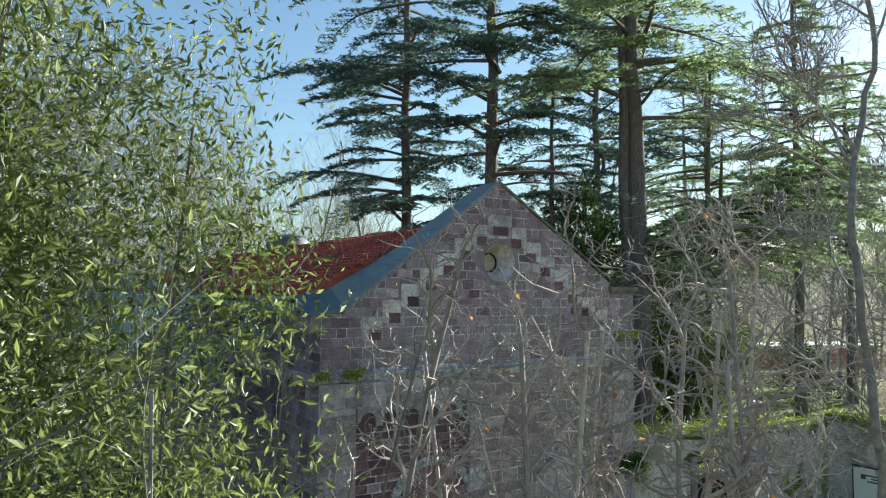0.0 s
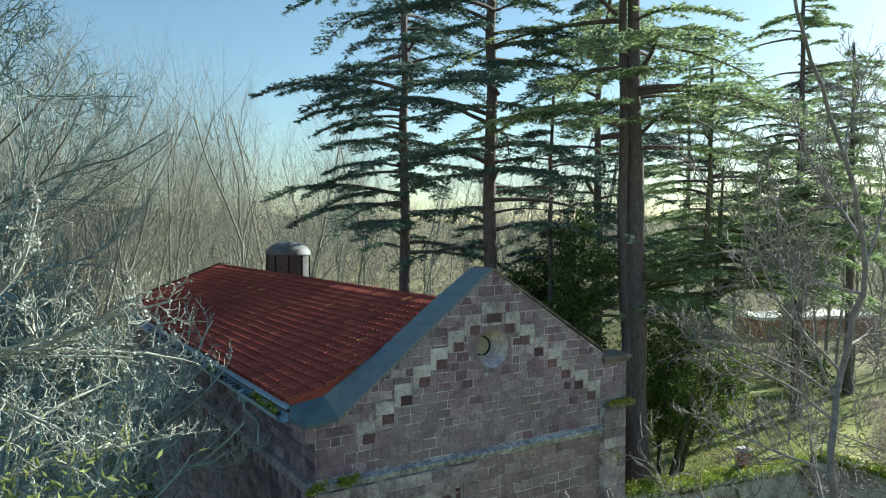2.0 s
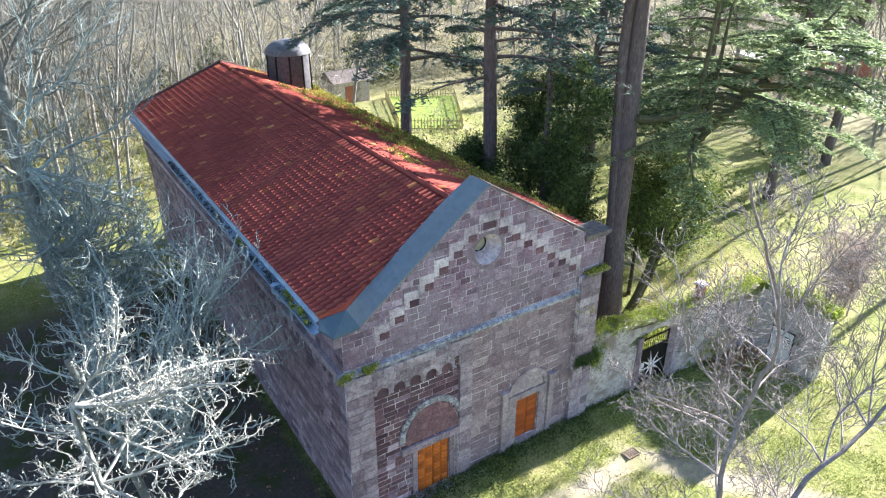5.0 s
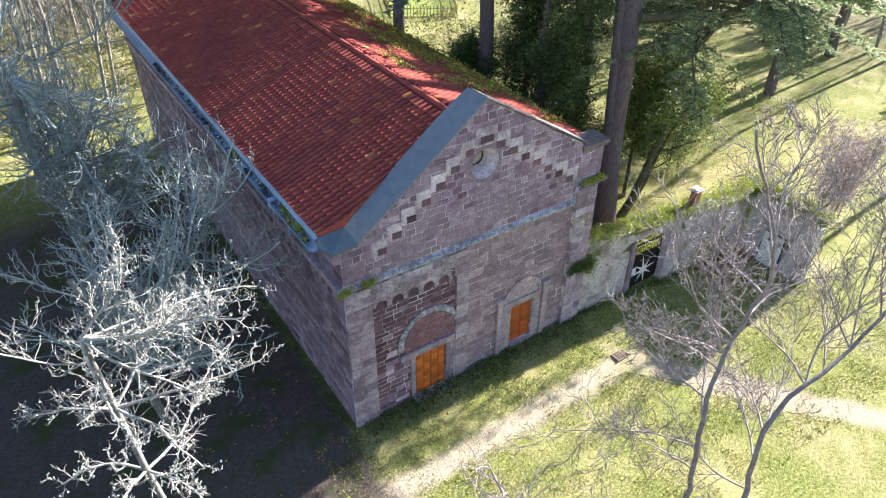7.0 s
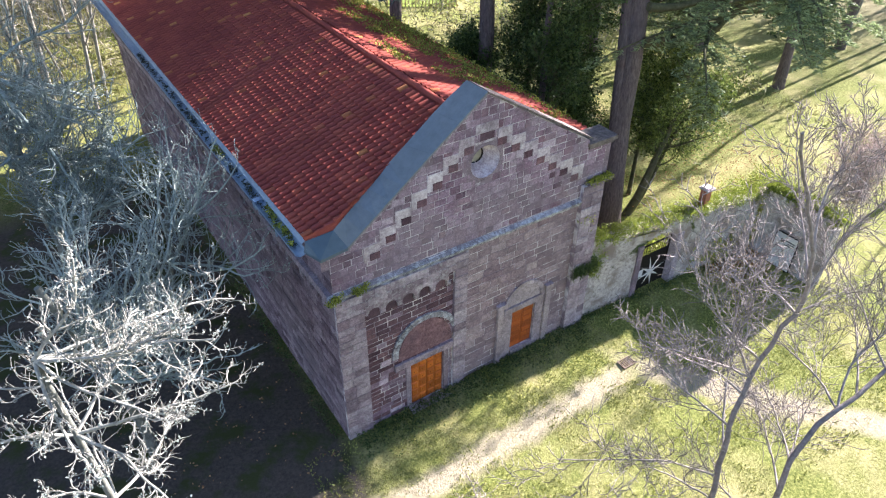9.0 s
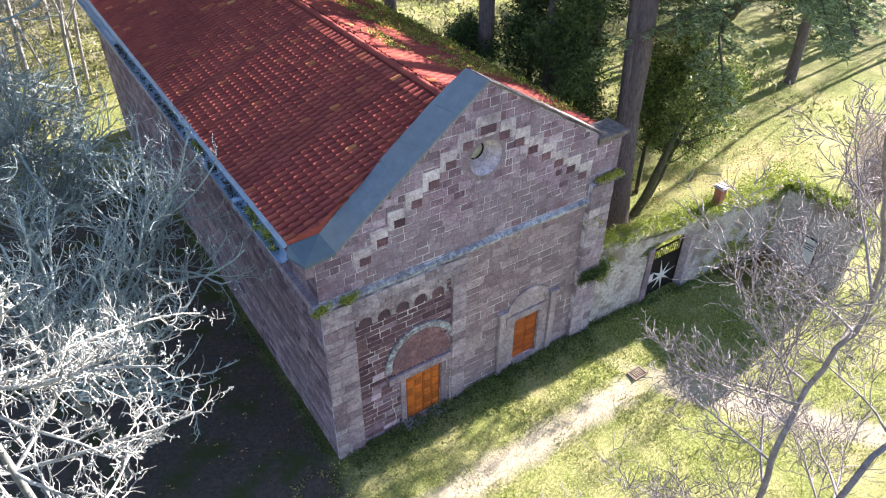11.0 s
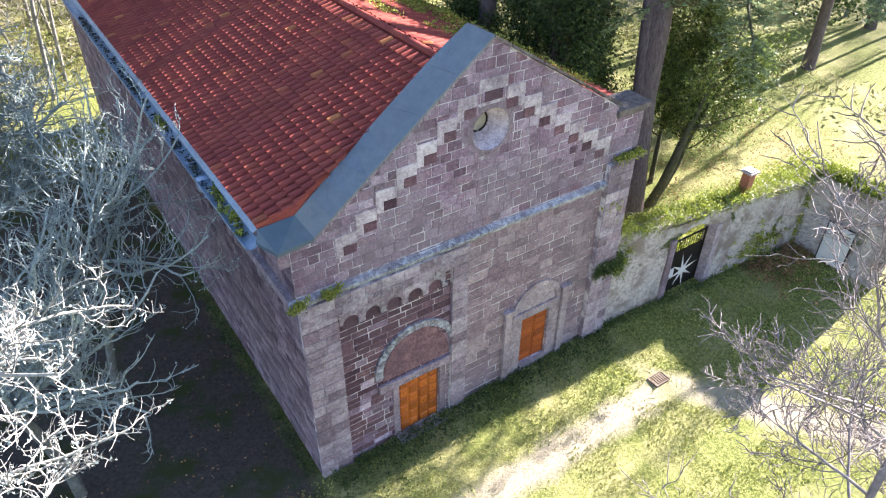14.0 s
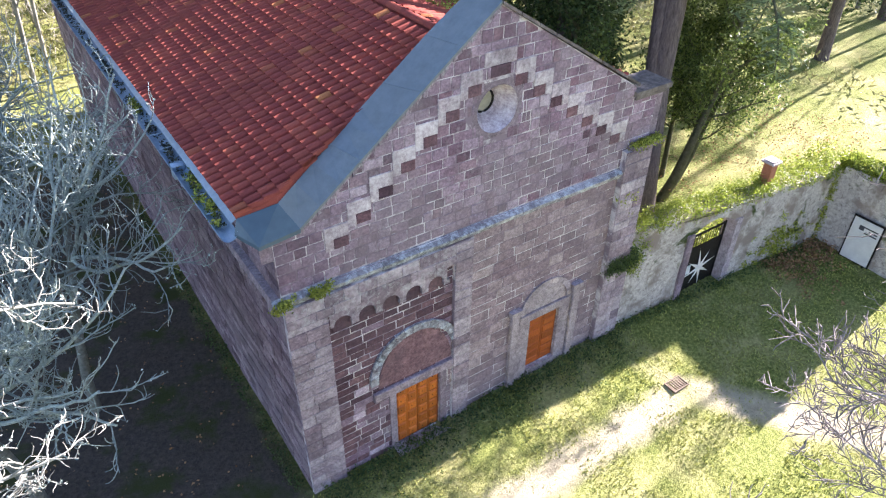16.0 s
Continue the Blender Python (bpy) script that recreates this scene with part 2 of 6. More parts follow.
grass_mat = leaf_mat("grass_blade", (0.075, 0.115, 0.02), (0.36, 0.37, 0.09), 0.6, 0.2)
moss_mat = leaf_mat("roof_moss", (0.12, 0.16, 0.02), (0.36, 0.38, 0.07), 0.8, 0.2)


def ground_mat():
    m, nt, b = shader("lawn_and_earth", 0.95, spec=0.08)
    p = place(nt)
    fine = noise_tex(nt, 9, 7, 0.75, p)
    broad = noise_tex(nt, 0.35, 5, 0.6, p)
    grass = ramp(nt, fine, [(0.28, (0.025, 0.036, 0.012)), (0.5, (0.16, 0.185, 0.048)), (0.75, (0.42, 0.42, 0.15))])
    grass = mix(nt, ramp(nt, broad, black_white(0.45, 0.75)), grass, ramp(nt, fine, [(0.3, (0.24, 0.22, 0.085)), (0.7, (0.46, 0.42, 0.21))]))
    dirt = ramp(nt, noise_tex(nt, 5, 7, 0.7, p), [(0.25, (0.26, 0.225, 0.15)), (0.75, (0.46, 0.41, 0.285))])
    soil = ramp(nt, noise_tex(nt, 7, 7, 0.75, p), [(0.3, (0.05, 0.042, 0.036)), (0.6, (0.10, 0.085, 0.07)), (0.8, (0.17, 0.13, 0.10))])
    sep = nt.nodes.new("ShaderNodeSeparateXYZ")
    nt.links.new(p, sep.inputs[0])

    def maths(op, a, bb, c=None):
        n = nt.nodes.new("ShaderNodeMath")
        n.operation = op
        for i, v in enumerate((a, bb, c)):
            if v is None:
                continue
            if isinstance(v, (int, float)):
                n.inputs[i].default_value = v
            else:
                nt.links.new(v, n.inputs[i])
        return n.outputs[0]

    wob = maths("MULTIPLY_ADD", noise_tex(nt, 0.9, 5, 0.6, p), 1.6, -0.8)
    # a trodden track past the doors to the drain, then away from the church across the lawn
    sway = maths("MULTIPLY", wob, 0.5)
    off1 = maths("ABSOLUTE", maths("ADD", maths("ADD", sep.outputs["Y"], 3.5), sway), 0)
    track = mix(nt, ramp(nt, maths("MULTIPLY_ADD", sep.outputs["X"], 0.05, -0.55), black_white(0.0, 0.08)), ramp(nt, off1, [(0.3, (1, 1, 1)), (0.8, (0, 0, 0))]), (0, 0, 0))
    off2 = maths("ABSOLUTE", maths("ADD", maths("MULTIPLY", maths("ADD", maths("MULTIPLY_ADD", sep.outputs["X"], 1.27, sep.outputs["Y"]), -11.84), 0.62), sway), 0)
    right = ramp(nt, maths("MULTIPLY_ADD", sep.outputs["X"], 0.05, -0.56), black_white(0.0, 0.08))
    track2 = mix(nt, right, (0, 0, 0), ramp(nt, off2, [(0.35, (1, 1, 1)), (0.85, (0, 0, 0))]))
    track = mix(nt, 1.0, track, track2, "LIGHTEN")
    c = mix(nt, track, grass, dirt)
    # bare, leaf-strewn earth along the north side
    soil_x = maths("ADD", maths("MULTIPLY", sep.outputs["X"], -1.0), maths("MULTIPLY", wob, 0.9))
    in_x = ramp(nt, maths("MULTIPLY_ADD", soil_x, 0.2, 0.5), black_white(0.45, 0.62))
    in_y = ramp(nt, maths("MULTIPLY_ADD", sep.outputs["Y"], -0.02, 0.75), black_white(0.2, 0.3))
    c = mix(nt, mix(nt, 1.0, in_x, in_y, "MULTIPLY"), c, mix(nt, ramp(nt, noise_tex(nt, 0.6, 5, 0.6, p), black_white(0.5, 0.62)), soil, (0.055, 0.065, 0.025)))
    # far woods floor
    far = nt.nodes.new("ShaderNodeVectorMath")
    far.operation = "LENGTH"
    nt.links.new(p, far.inputs[0])
    wood_floor = ramp(nt, noise_tex(nt, 0.25, 8, 0.75, p), [(0.3, (0.10, 0.09, 0.05)), (0.55, (0.22, 0.20, 0.11)), (0.8, (0.34, 0.30, 0.19))])
    c = mix(nt, ramp(nt, maths("MULTIPLY", far.outputs["Value"], 0.01), black_white(0.5, 0.75)), c, wood_floor)
    nt.links.new(c, b.inputs["Base Color"])
    bump(nt, b, fine, 0.8, 0.06)
    return m


ground_surface = ground_mat()

lichen_flake = leaf_mat("lichen_flake", (0.26, 0.33, 0.31), (0.46, 0.53, 0.49), 0.95, 0.2, 0.05)

pink_twig = leaf_mat("pinkish_twig", (0.26, 0.20, 0.19), (0.50, 0.41, 0.39), 0.9, 0.1, 0.1)

# ---- building blocks ----


def tube_faces(n, sides):
    """Quads of a tube of n rings."""
    i, j = np.meshgrid(np.arange(n - 1), np.arange(sides), indexing="ij")
    q, r = i * sides + j, i * sides + (j + 1) % sides
    return np.stack([q, r, r + sides, q + sides], -1).reshape(-1, 4)


TUBE_FACES = {}
RINGS = {k: np.stack([np.cos(np.arange(k) * 2 * math.pi / k), np.sin(np.arange(k) * 2 * math.pi / k)], -1) for k in range(3, 33)}


class Geo:
    """Vertices and faces of one mesh: single faces in v and f, whole runs of alike faces in runs."""

    def __init__(self):
        self.v, self.f, self.runs = [], [], []

    def add(self, verts, faces):
        n = len(self.v)
        self.v.extend(tuple(p) for p in verts)
        self.f.extend(tuple(i + n for i in f) for f in faces)
        return self

    def run(self, verts, faces):
        self.runs.append((np.asarray(verts, np.float32).reshape(-1, 3), np.asarray(faces, np.int32)))
        return self

    def shift(self, by):
        by = np.asarray(by, np.float32)
        self.v = [tuple(by + p) for p in self.v]
        self.runs = [(v + by, f) for v, f in self.runs]
        return self

    def box(self, x0, y0, z0, x1, y1, z1, m=None):
        vs = [(x, y, z) for z in (z0, z1) for y in (y0, y1) for x in (x0, x1)]
        if m is not None:
            vs = [m @ Vector(p) for p in vs]
        return self.add(vs, [(0, 2, 3, 1), (4, 5, 7, 6), (0, 1, 5, 4), (2, 6, 7, 3), (0, 4, 6, 2), (1, 3, 7, 5)])

    def slab(self, outline, y0, y1, chamfer=0.0):
        """An outline of (x, z), counter-clockwise seen from the front (-y), from y1 (back) to y0 (front), its front edge chamfered."""
        n = len(outline)
        cx, cz = sum(p[0] for p in outline) / n, sum(p[1] for p in outline) / n
        rings = [[(x, y1, z) for x, z in outline]]
        if chamfer:
            rings.append([(x, y0 + chamfer, z) for x, z in outline])
            rings.append([(x + (chamfer if x < cx else -chamfer), y0, z + (chamfer if z < cz else -chamfer)) for x, z in outline])
        else:
            rings.append([(x, y0, z) for x, z in outline])
        vs = [p for r in rings for p in r]
        fs = [(k * n + i, k * n + (i + 1) % n, (k + 1) * n + (i + 1) % n, (k + 1) * n + i) for k in range(len(rings) - 1) for i in range(n)]
        fs = [tuple(reversed(f)) for f in fs]
        k = (len(rings) - 1) * n
        return self.add(vs, fs + [tuple(range(k, k + n)), tuple(reversed(range(n)))])

    def tube(self, pts, radii, sides=6, cap=True):
        pts = np.asarray(pts, float)
        n = len(pts)
        tang = np.empty_like(pts)
        tang[1:-1] = pts[2:] - pts[:-2]
        tang[0], tang[-1] = pts[1] - pts[0], pts[-1] - pts[-2]
        tang /= np.sqrt((tang * tang).sum(1, keepdims=True)) + 1e-9
        if abs(tang[0, 2]) < 0.9:
            a = np.stack([tang[:, 1], -tang[:, 0], np.zeros(n)], 1)
        else:
            a = np.stack([np.zeros(n), tang[:, 2], -tang[:, 1]], 1)
        a /= np.sqrt((a * a).sum(1, keepdims=True)) + 1e-9
        b = np.stack([tang[:, 1] * a[:, 2] - tang[:, 2] * a[:, 1], tang[:, 2] * a[:, 0] - tang[:, 0] * a[:, 2], tang[:, 0] * a[:, 1] - tang[:, 1] * a[:, 0]], 1)
        ring = RINGS[sides][None, :, 0, None] * a[:, None] + RINGS[sides][None, :, 1, None] * b[:, None]
        vs = (pts[:, None] + ring * np.asarray(radii, float)[:, None, None]).reshape(-1, 3)
        if (n, sides) not in TUBE_FACES:
            TUBE_FACES[n, sides] = tube_faces(n, sides)
        self.run(vs, TUBE_FACES[n, sides])
        if cap:
            self.add(vs[-sides:].tolist(), [tuple(range(sides))])
            self.add(vs[:sides].tolist(), [tuple(reversed(range(sides)))])
        return self

    def mesh(self, name, material, smooth=False):
        me = bpy.data.meshes.new(name)
        if self.runs:
            vs, loops, starts, at, used = [], [], [], 0, 0
            if self.v:
                vs.append(np.array(self.v, np.float32))
                at = len(self.v)
                for f in self.f:
                    starts.append([used])
                    used += len(f)
                loops.append(np.array([i for f in self.f for i in f], np.int32))
            for v, f in self.runs:
                vs.append(v)
                loops.append((f + at).ravel())
                starts.append(used + np.arange(len(f)) * f.shape[1])
                used += f.size
                at += len(v)
            vs, loops, starts = np.concatenate(vs), np.concatenate(loops), np.concatenate(starts)
            me.vertices.add(len(vs))
            me.vertices.foreach_set("co", vs.astype(np.float32).ravel())
            me.loops.add(len(loops))
            me.loops.foreach_set("vertex_index", loops.astype(np.int32))
            me.polygons.add(len(starts))
            me.polygons.foreach_set("loop_start", starts.astype(np.int32))
            me.update(calc_edges=True)
        else:
            me.from_pydata(self.v, [], self.f)
        if material:
            me.materials.append(material)
        me.polygons.foreach_set("use_smooth", np.full(len(me.polygons), smooth))
        me.update()
        return me


def part(name, geo, material, parent, label="", smooth=False):
    """One mesh object under a thing or under a part."""
    me = geo if isinstance(geo, bpy.types.Mesh) else geo.mesh(name, material, smooth)
    ob = new(name, me)
    ob.parent = parent
    if label:
        ob["label"] = label
    return ob


def thing(name, label, category, group="", kind=""):
    return tagged(new(name), label, category, group, kind)


def solo(name, geo, material, label, category, group="", kind="", smooth=False):
    return tagged(new(name, geo.mesh(name, material, smooth)), label, category, group, kind)


def clip(poly, a, b, c):
    """The part of an (x, z) polygon where a x + b z <= c."""
    out = []
    for i, p in enumerate(poly):
        q = poly[(i + 1) % len(poly)]
        dp, dq = a * p[0] + b * p[1] - c, a * q[0] + b * q[1] - c
        if dp <= 0:
            out.append(p)
        if dp * dq < 0:
            t = dp / (dp - dq)
            out.append((p[0] + t * (q[0] - p[0]), p[1] + t * (q[1] - p[1])))
    return out


def area(poly):
    return 0.5 * sum(p[0] * q[1] - q[0] * p[1] for p, q in zip(poly, poly[1:] + poly[:1]))


# ---- ground ----


def ground_z(x, y):
    near = 0.033 * min(max(x, -3.0), 26.0) + 0.07 * min(max(y, -9.0), 0.0)
    r = math.hypot(x - 10, y - 10)
    fade = 1.0 / (1.0 + (r / 60.0) ** 4)
    # the land rises to wooded hills beyond the church
    away = max(0.0, r - 90.0)
    hill = min(away * 0.14, 27.0) * (0.75 + 0.35 * noise.noise(Vector((x * 0.006, y * 0.006, 3.1))))
    swell = 0.06 * noise.noise(Vector((x * 0.35, y * 0.35, 0.5)))
    return near * fade + hill + swell


def build_ground():
    n, g = 150, Geo()
    steps = [math.sinh(4.6 * (2 * i / n - 1)) / math.sinh(4.6) * 1500 for i in range(n + 1)]
    g.v = [(8 + a, 4 + b, ground_z(8 + a, 4 + b)) for b in steps for a in steps]
    g.f = [(j * (n + 1) + i, j * (n + 1) + i + 1, (j + 1) * (n + 1) + i + 1, (j + 1) * (n + 1) + i) for j in range(n) for i in range(n)]
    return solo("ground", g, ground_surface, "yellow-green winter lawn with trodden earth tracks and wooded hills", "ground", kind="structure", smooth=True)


build_ground()

# ---- the church ----
W, LENGTH = 12.0, 30.7
APEX = (6.0, 13.12)
RAKE_L, RAKE_R = (0.66, 9.06), (11.0, 10.02)
RIDGE_X, EAVE_X, EAVE_Z, RIDGE_Z = 5.82, -0.45, 9.51, 11.89
church = thing("church", "small Romanesque church of purple-grey stone blocks with a red tiled roof", "church")


def rake(x):
    """Height of the gable's edge."""
    if x < RAKE_L[0]:
        return 8.98
    if x > RAKE_R[0]:
        return 9.7
    a = RAKE_L if x < APEX[0] else RAKE_R
    return APEX[1] + (a[1] - APEX[1]) * (x - APEX[0]) / (a[0] - APEX[0])


DOOR1 = (2.90, 4.42, 0.10, 2.5)
DOOR2 = (7.90, 9.13, 0.58, 2.75)
OCULUS = (6.08, 10.58, 0.62)


def front_wall():
    """The wall's core in upright panels round the openings."""
    panels = []
    xs = sorted({0.0, 0.3, RAKE_L[0], 1.3, 2.1, DOOR1[0], DOOR1[1], 5.0, OCULUS[0] - 0.75, APEX[0], OCULUS[0] + 0.75, DOOR2[0], DOOR2[1], 10.0, RAKE_R[0], 11.0, 12.0})
    for x0, x1 in zip(xs, xs[1:]):
        mid = 0.5 * (x0 + x1)
        holes = [(d[2], d[3]) for d in (DOOR1, DOOR2) if d[0] < mid < d[1]]
        if abs(mid - OCULUS[0]) < 0.75:
            holes.append((OCULUS[1] - 0.75, OCULUS[1] + 0.75))
        z = -0.5
        for lo, hi in sorted(holes):
            panels.append([(x0, z), (x1, z), (x1, lo), (x0, lo)])
            z = hi
        t0, t1 = rake(x0 + 1e-4), rake(x1 - 1e-4)
        panels.append([(x0, z), (x1, z), (x1, t1), (x0, t0)])
    wall = part("front_wall", Geo().slab(panels[0], 0.0, 1.0), mortar, church, "front gable wall bedded in pale lime mortar")
    for outline in panels[1:]:
        part("wall_panel", Geo().slab(outline, 0.0, 1.0), mortar, wall)
    return wall


front = front_wall()


def oculus():
    g, n = Geo(), 32
    cx, cz, r = OCULUS
    ring = []
    for i in range(n):
        a = 2 * math.pi * i / n
        ring.append((math.cos(a), math.sin(a)))
    square = [(x / max(abs(x), abs(z)) * 0.75, z / max(abs(x), abs(z)) * 0.75) for x, z in ring]
    rows = [[(cx + x, -0.004, cz + z) for x, z in square], [(cx + r * x, -0.004, cz + r * z) for x, z in ring], [(cx + r * x, 0.05, cz + r * z) for x, z in ring],
            [(cx + 0.30 * x, 0.62, cz + 0.30 * z) for x, z in ring]]
    plate = Geo().add(rows[0] + rows[1], [(i, (i + 1) % n, n + (i + 1) % n, n + i) for i in range(n)])
    part("window_surround", plate, stone_grey, church)
    g.add([p for q in rows[1:] for p in q], [(k * n + i, k * n + (i + 1) % n, (k + 1) * n + (i + 1) % n, (k + 1) * n + i) for k in range(2) for i in range(n)])
    win = part("round_window", g, stone_pale, church, "round splayed window of pale stone")
    rim = Geo().tube([(cx + 0.30 * math.cos(a), 0.59, cz + 0.30 * math.sin(a)) for a in np.linspace(0, 2 * math.pi, 33)], [0.028] * 33, 6, False)
    part("rim", rim, dark_iron, win, "dark iron rim")
    pane = Geo().add([(cx + 0.30 * x, 0.61, cz + 0.30 * z) for x, z in ring], [tuple(range(n))])
    part("pane", pane, plain_mat("dusty_pane", (0.28, 0.27, 0.2), (0.5, 0.47, 0.36), 5, 0.3, 0, 0.5), win, "dusty yellowish pane")


oculus()
ARCH1 = (3.58, 3.32, 1.5)
ARCH2 = (8.52, 3.12, 1.08)
LESENES = [(-0.03, 1.05, 6.42), (4.85, 5.45, 7.09), (10.92, 12.03, 8.0)]
STEP_W = 0.62
steps = []
for i in range(7):
    steps.append((1.22 + i * STEP_W, 8.52 + i * 0.475, 1))
for i in range(7):
    steps.append((6.55 + i * STEP_W, 11.35 - i * 0.445, -1))
steps.append((5.6, 11.72, 0))


def blocked(x0, z0, x1, z1):
    """Whether a block of the front would cover an opening; all other parts stand proud of the blocks."""
    for d in (DOOR1, DOOR2):
        if x1 > d[0] - 0.01 and x0 < d[1] + 0.01 and z0 < d[3] + 0.01:
            return True
    near_x = min(max(OCULUS[0], x0), x1)
    near_z = min(max(OCULUS[1], z0), z1)
    return math.hypot(near_x - OCULUS[0], near_z - OCULUS[1]) < OCULUS[2] + 0.02


def course_blocks(rng, x0, x1, z0, z1, heights, lengths):
    """Rectangles of a coursed wall: courses of uneven height, blocks of uneven length."""
    z = z0
    while z < z1 - 0.08:
        h = min(rng.uniform(*heights), z1 - z)
        if z1 - z - h < 0.1:
            h = z1 - z
        x = x0
        while x < x1 - 0.02:
            length = rng.uniform(*lengths)
            if x1 - x - length < 0.2:
                length = x1 - x
            yield x, z, x + length, z + h
            x += length
        z += h


def front_blocks():
    rng = random.Random(7)
    found = []
    zones = [(0.0, 12.0, 7.45, 13.2, (0.25, 0.33), (0.26, 0.58)), (1.05, 4.85, 0.0, 6.35, (0.2, 0.3), (0.35, 0.7)), (5.45, 10.92, 0.0, 7.08, (0.28, 0.42), (0.45, 1.1))]
    for zone in zones:
        for x0, z0, x1, z1 in course_blocks(rng, *zone):
            if blocked(x0, z0, x1, z1):
                # try a narrower stone where the long one does not fit
                thirds = [(x0 + (x1 - x0) * k / 4, x0 + (x1 - x0) * (k + 1) / 4) for k in range(4)]
                thirds = [t for t in thirds if t[1] - t[0] > 0.08 and not blocked(t[0], z0, t[1], z1)]
            else:
                thirds = [(x0, x1)]
            for a, b in thirds:
                j = rng.uniform(0.010, 0.018)
                poly = [(x + rng.uniform(-0.007, 0.007), z + rng.uniform(-0.007, 0.007)) for x, z in ((a + j, z0 + j), (b - j, z0 + j), (b - j, z1 - j), (a + j, z1 - j))]
                if z0 > 8:
                    (lx, lz), (rx, rz), (ax, az) = RAKE_L, RAKE_R, APEX
                    # keep below both slopes of the gable
                    if 0.5 * (a + b) < RAKE_L[0]:
                        poly = clip(poly, 0, 1, 8.96)
                    else:
                        poly = clip(poly, -(az - lz), ax - lx, -(az - lz) * lx + (ax - lx) * lz - 0.15)
                    if 0.5 * (a + b) > RAKE_R[0]:
                        poly = clip(poly, 0, 1, 9.68)
                    else:
                        poly = clip(poly, az - rz, rx - ax, (az - rz) * rx + (rx - ax) * rz - 0.15)
                if len(poly) > 2 and area(poly) > 0.012:
                    found.append((poly, rng.uniform(0.004, 0.018), rng.random()))
    return found


def lesenes():
    rng = random.Random(11)
    for x0, x1, top in LESENES:
        deep = 0.19 if x0 > 10 else 0.10
        ob = part("pilaster", Geo().slab([(x0, -0.4), (x1, -0.4), (x1, top), (x0, top)], -deep, 0.0), mortar, church, "flat stone pilaster strip")
        z = -0.3
        while z < top - 0.05:
            h = min(rng.uniform(0.26, 0.42), top - z)
            split = [x0, x1] if x1 - x0 < 0.8 or rng.random() < 0.15 else [x0, x0 + (x1 - x0) * rng.uniform(0.35, 0.65), x1]
            for a, b in zip(split, split[1:]):
                g = Geo().slab([(a + 0.006, z + 0.006), (b - 0.006, z + 0.006), (b - 0.006, z + h - 0.006), (a + 0.006, z + h - 0.006)], -deep - 0.025 - rng.uniform(0, 0.012), -deep, 0.012)
                part("stone_block", g, stone_grey, ob)
            z += h


lesenes()


def cornice():
    # string course with a sloping top, wrapped round the corner on the side
    prof = [(0.0, 7.10), (-0.08, 7.12), (-0.12, 7.22), (-0.17, 7.27), (-0.17, 7.32), (0.0, 7.42)]
    rng = random.Random(5)
    ob = part("string_course", Geo().box(1.2, -0.05, 7.11, 10.95, 0.0, 7.40), mortar, church, "projecting string course covered in blue-grey lichen")
    x = -0.25
    while x < 10.9:
        w = rng.uniform(0.6, 1.1)
        a, b = x, min(x + w, 10.95)
        dy = rng.uniform(-0.015, 0.01)
        g = Geo()
        n = len(prof)
        g.add([(a + 0.005, y + dy if y else 0, z) for y, z in prof] + [(b - 0.005, y + dy if y else 0, z) for y, z in prof],
              [(i, i + n, (i + 1) % n + n, (i + 1) % n) for i in range(n)] + [tuple(reversed(range(n))), tuple(range(n, 2 * n))])
        part("moulded_stone", g, cornice_mat, ob)
        x += w
    # the band of little blind arches below it
    band = part("arched_band", Geo().box(-0.02, -0.125, 6.42, 4.85, 0.0, 7.09), mortar, church, "lichen-stained band of small blind arches under the string course")
    for x0, z0, x1, z1 in course_blocks(rng, -0.02, 4.85, 6.42, 7.09, (0.30, 0.36), (0.4, 0.8)):
        part("stone_block", Geo().slab([(x0 + 0.006, z0 + 0.006), (x1 - 0.006, z0 + 0.006), (x1 - 0.006, z1 - 0.006), (x0 + 0.006, z1 - 0.006)], -0.14 - rng.uniform(0, 0.01), -0.125, 0.01), stone_mossy, band)
    n, r, z0, top = 12, 0.25, 6.0, 6.42
    for cx in [1.42 + 0.7 * i for i in range(5)]:
        arc = [(cx + r * math.cos(math.pi * k / n), z0 + r * math.sin(math.pi * k / n)) for k in range(n + 1)]
        outer = [(cx + 0.35 * min(1.0, max(-1.0, 1.42 * math.cos(math.pi * k / n))), z0 + (top - z0) * min(1.0, 1.42 * math.sin(math.pi * k / n))) for k in range(n + 1)]
        m = n + 1
        g = Geo().add([(x, -0.125, z) for x, z in arc] + [(x, -0.125, z) for x, z in outer] + [(x, 0.0, z) for x, z in arc],
                      [(k, m + k, m + k + 1, k + 1) for k in range(n)] + [(k + 1, 2 * m + k + 1, 2 * m + k, k) for k in range(n)])
        part("blind_arch", g, stone_mossy, band)
        part("corbel", Geo().box(cx + 0.25, -0.125, 5.86, cx + 0.45, 0.0, 5.998), stone_mossy, band)
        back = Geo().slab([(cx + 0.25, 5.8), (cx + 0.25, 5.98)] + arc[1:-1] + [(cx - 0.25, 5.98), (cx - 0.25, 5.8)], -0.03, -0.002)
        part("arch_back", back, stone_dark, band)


cornice()


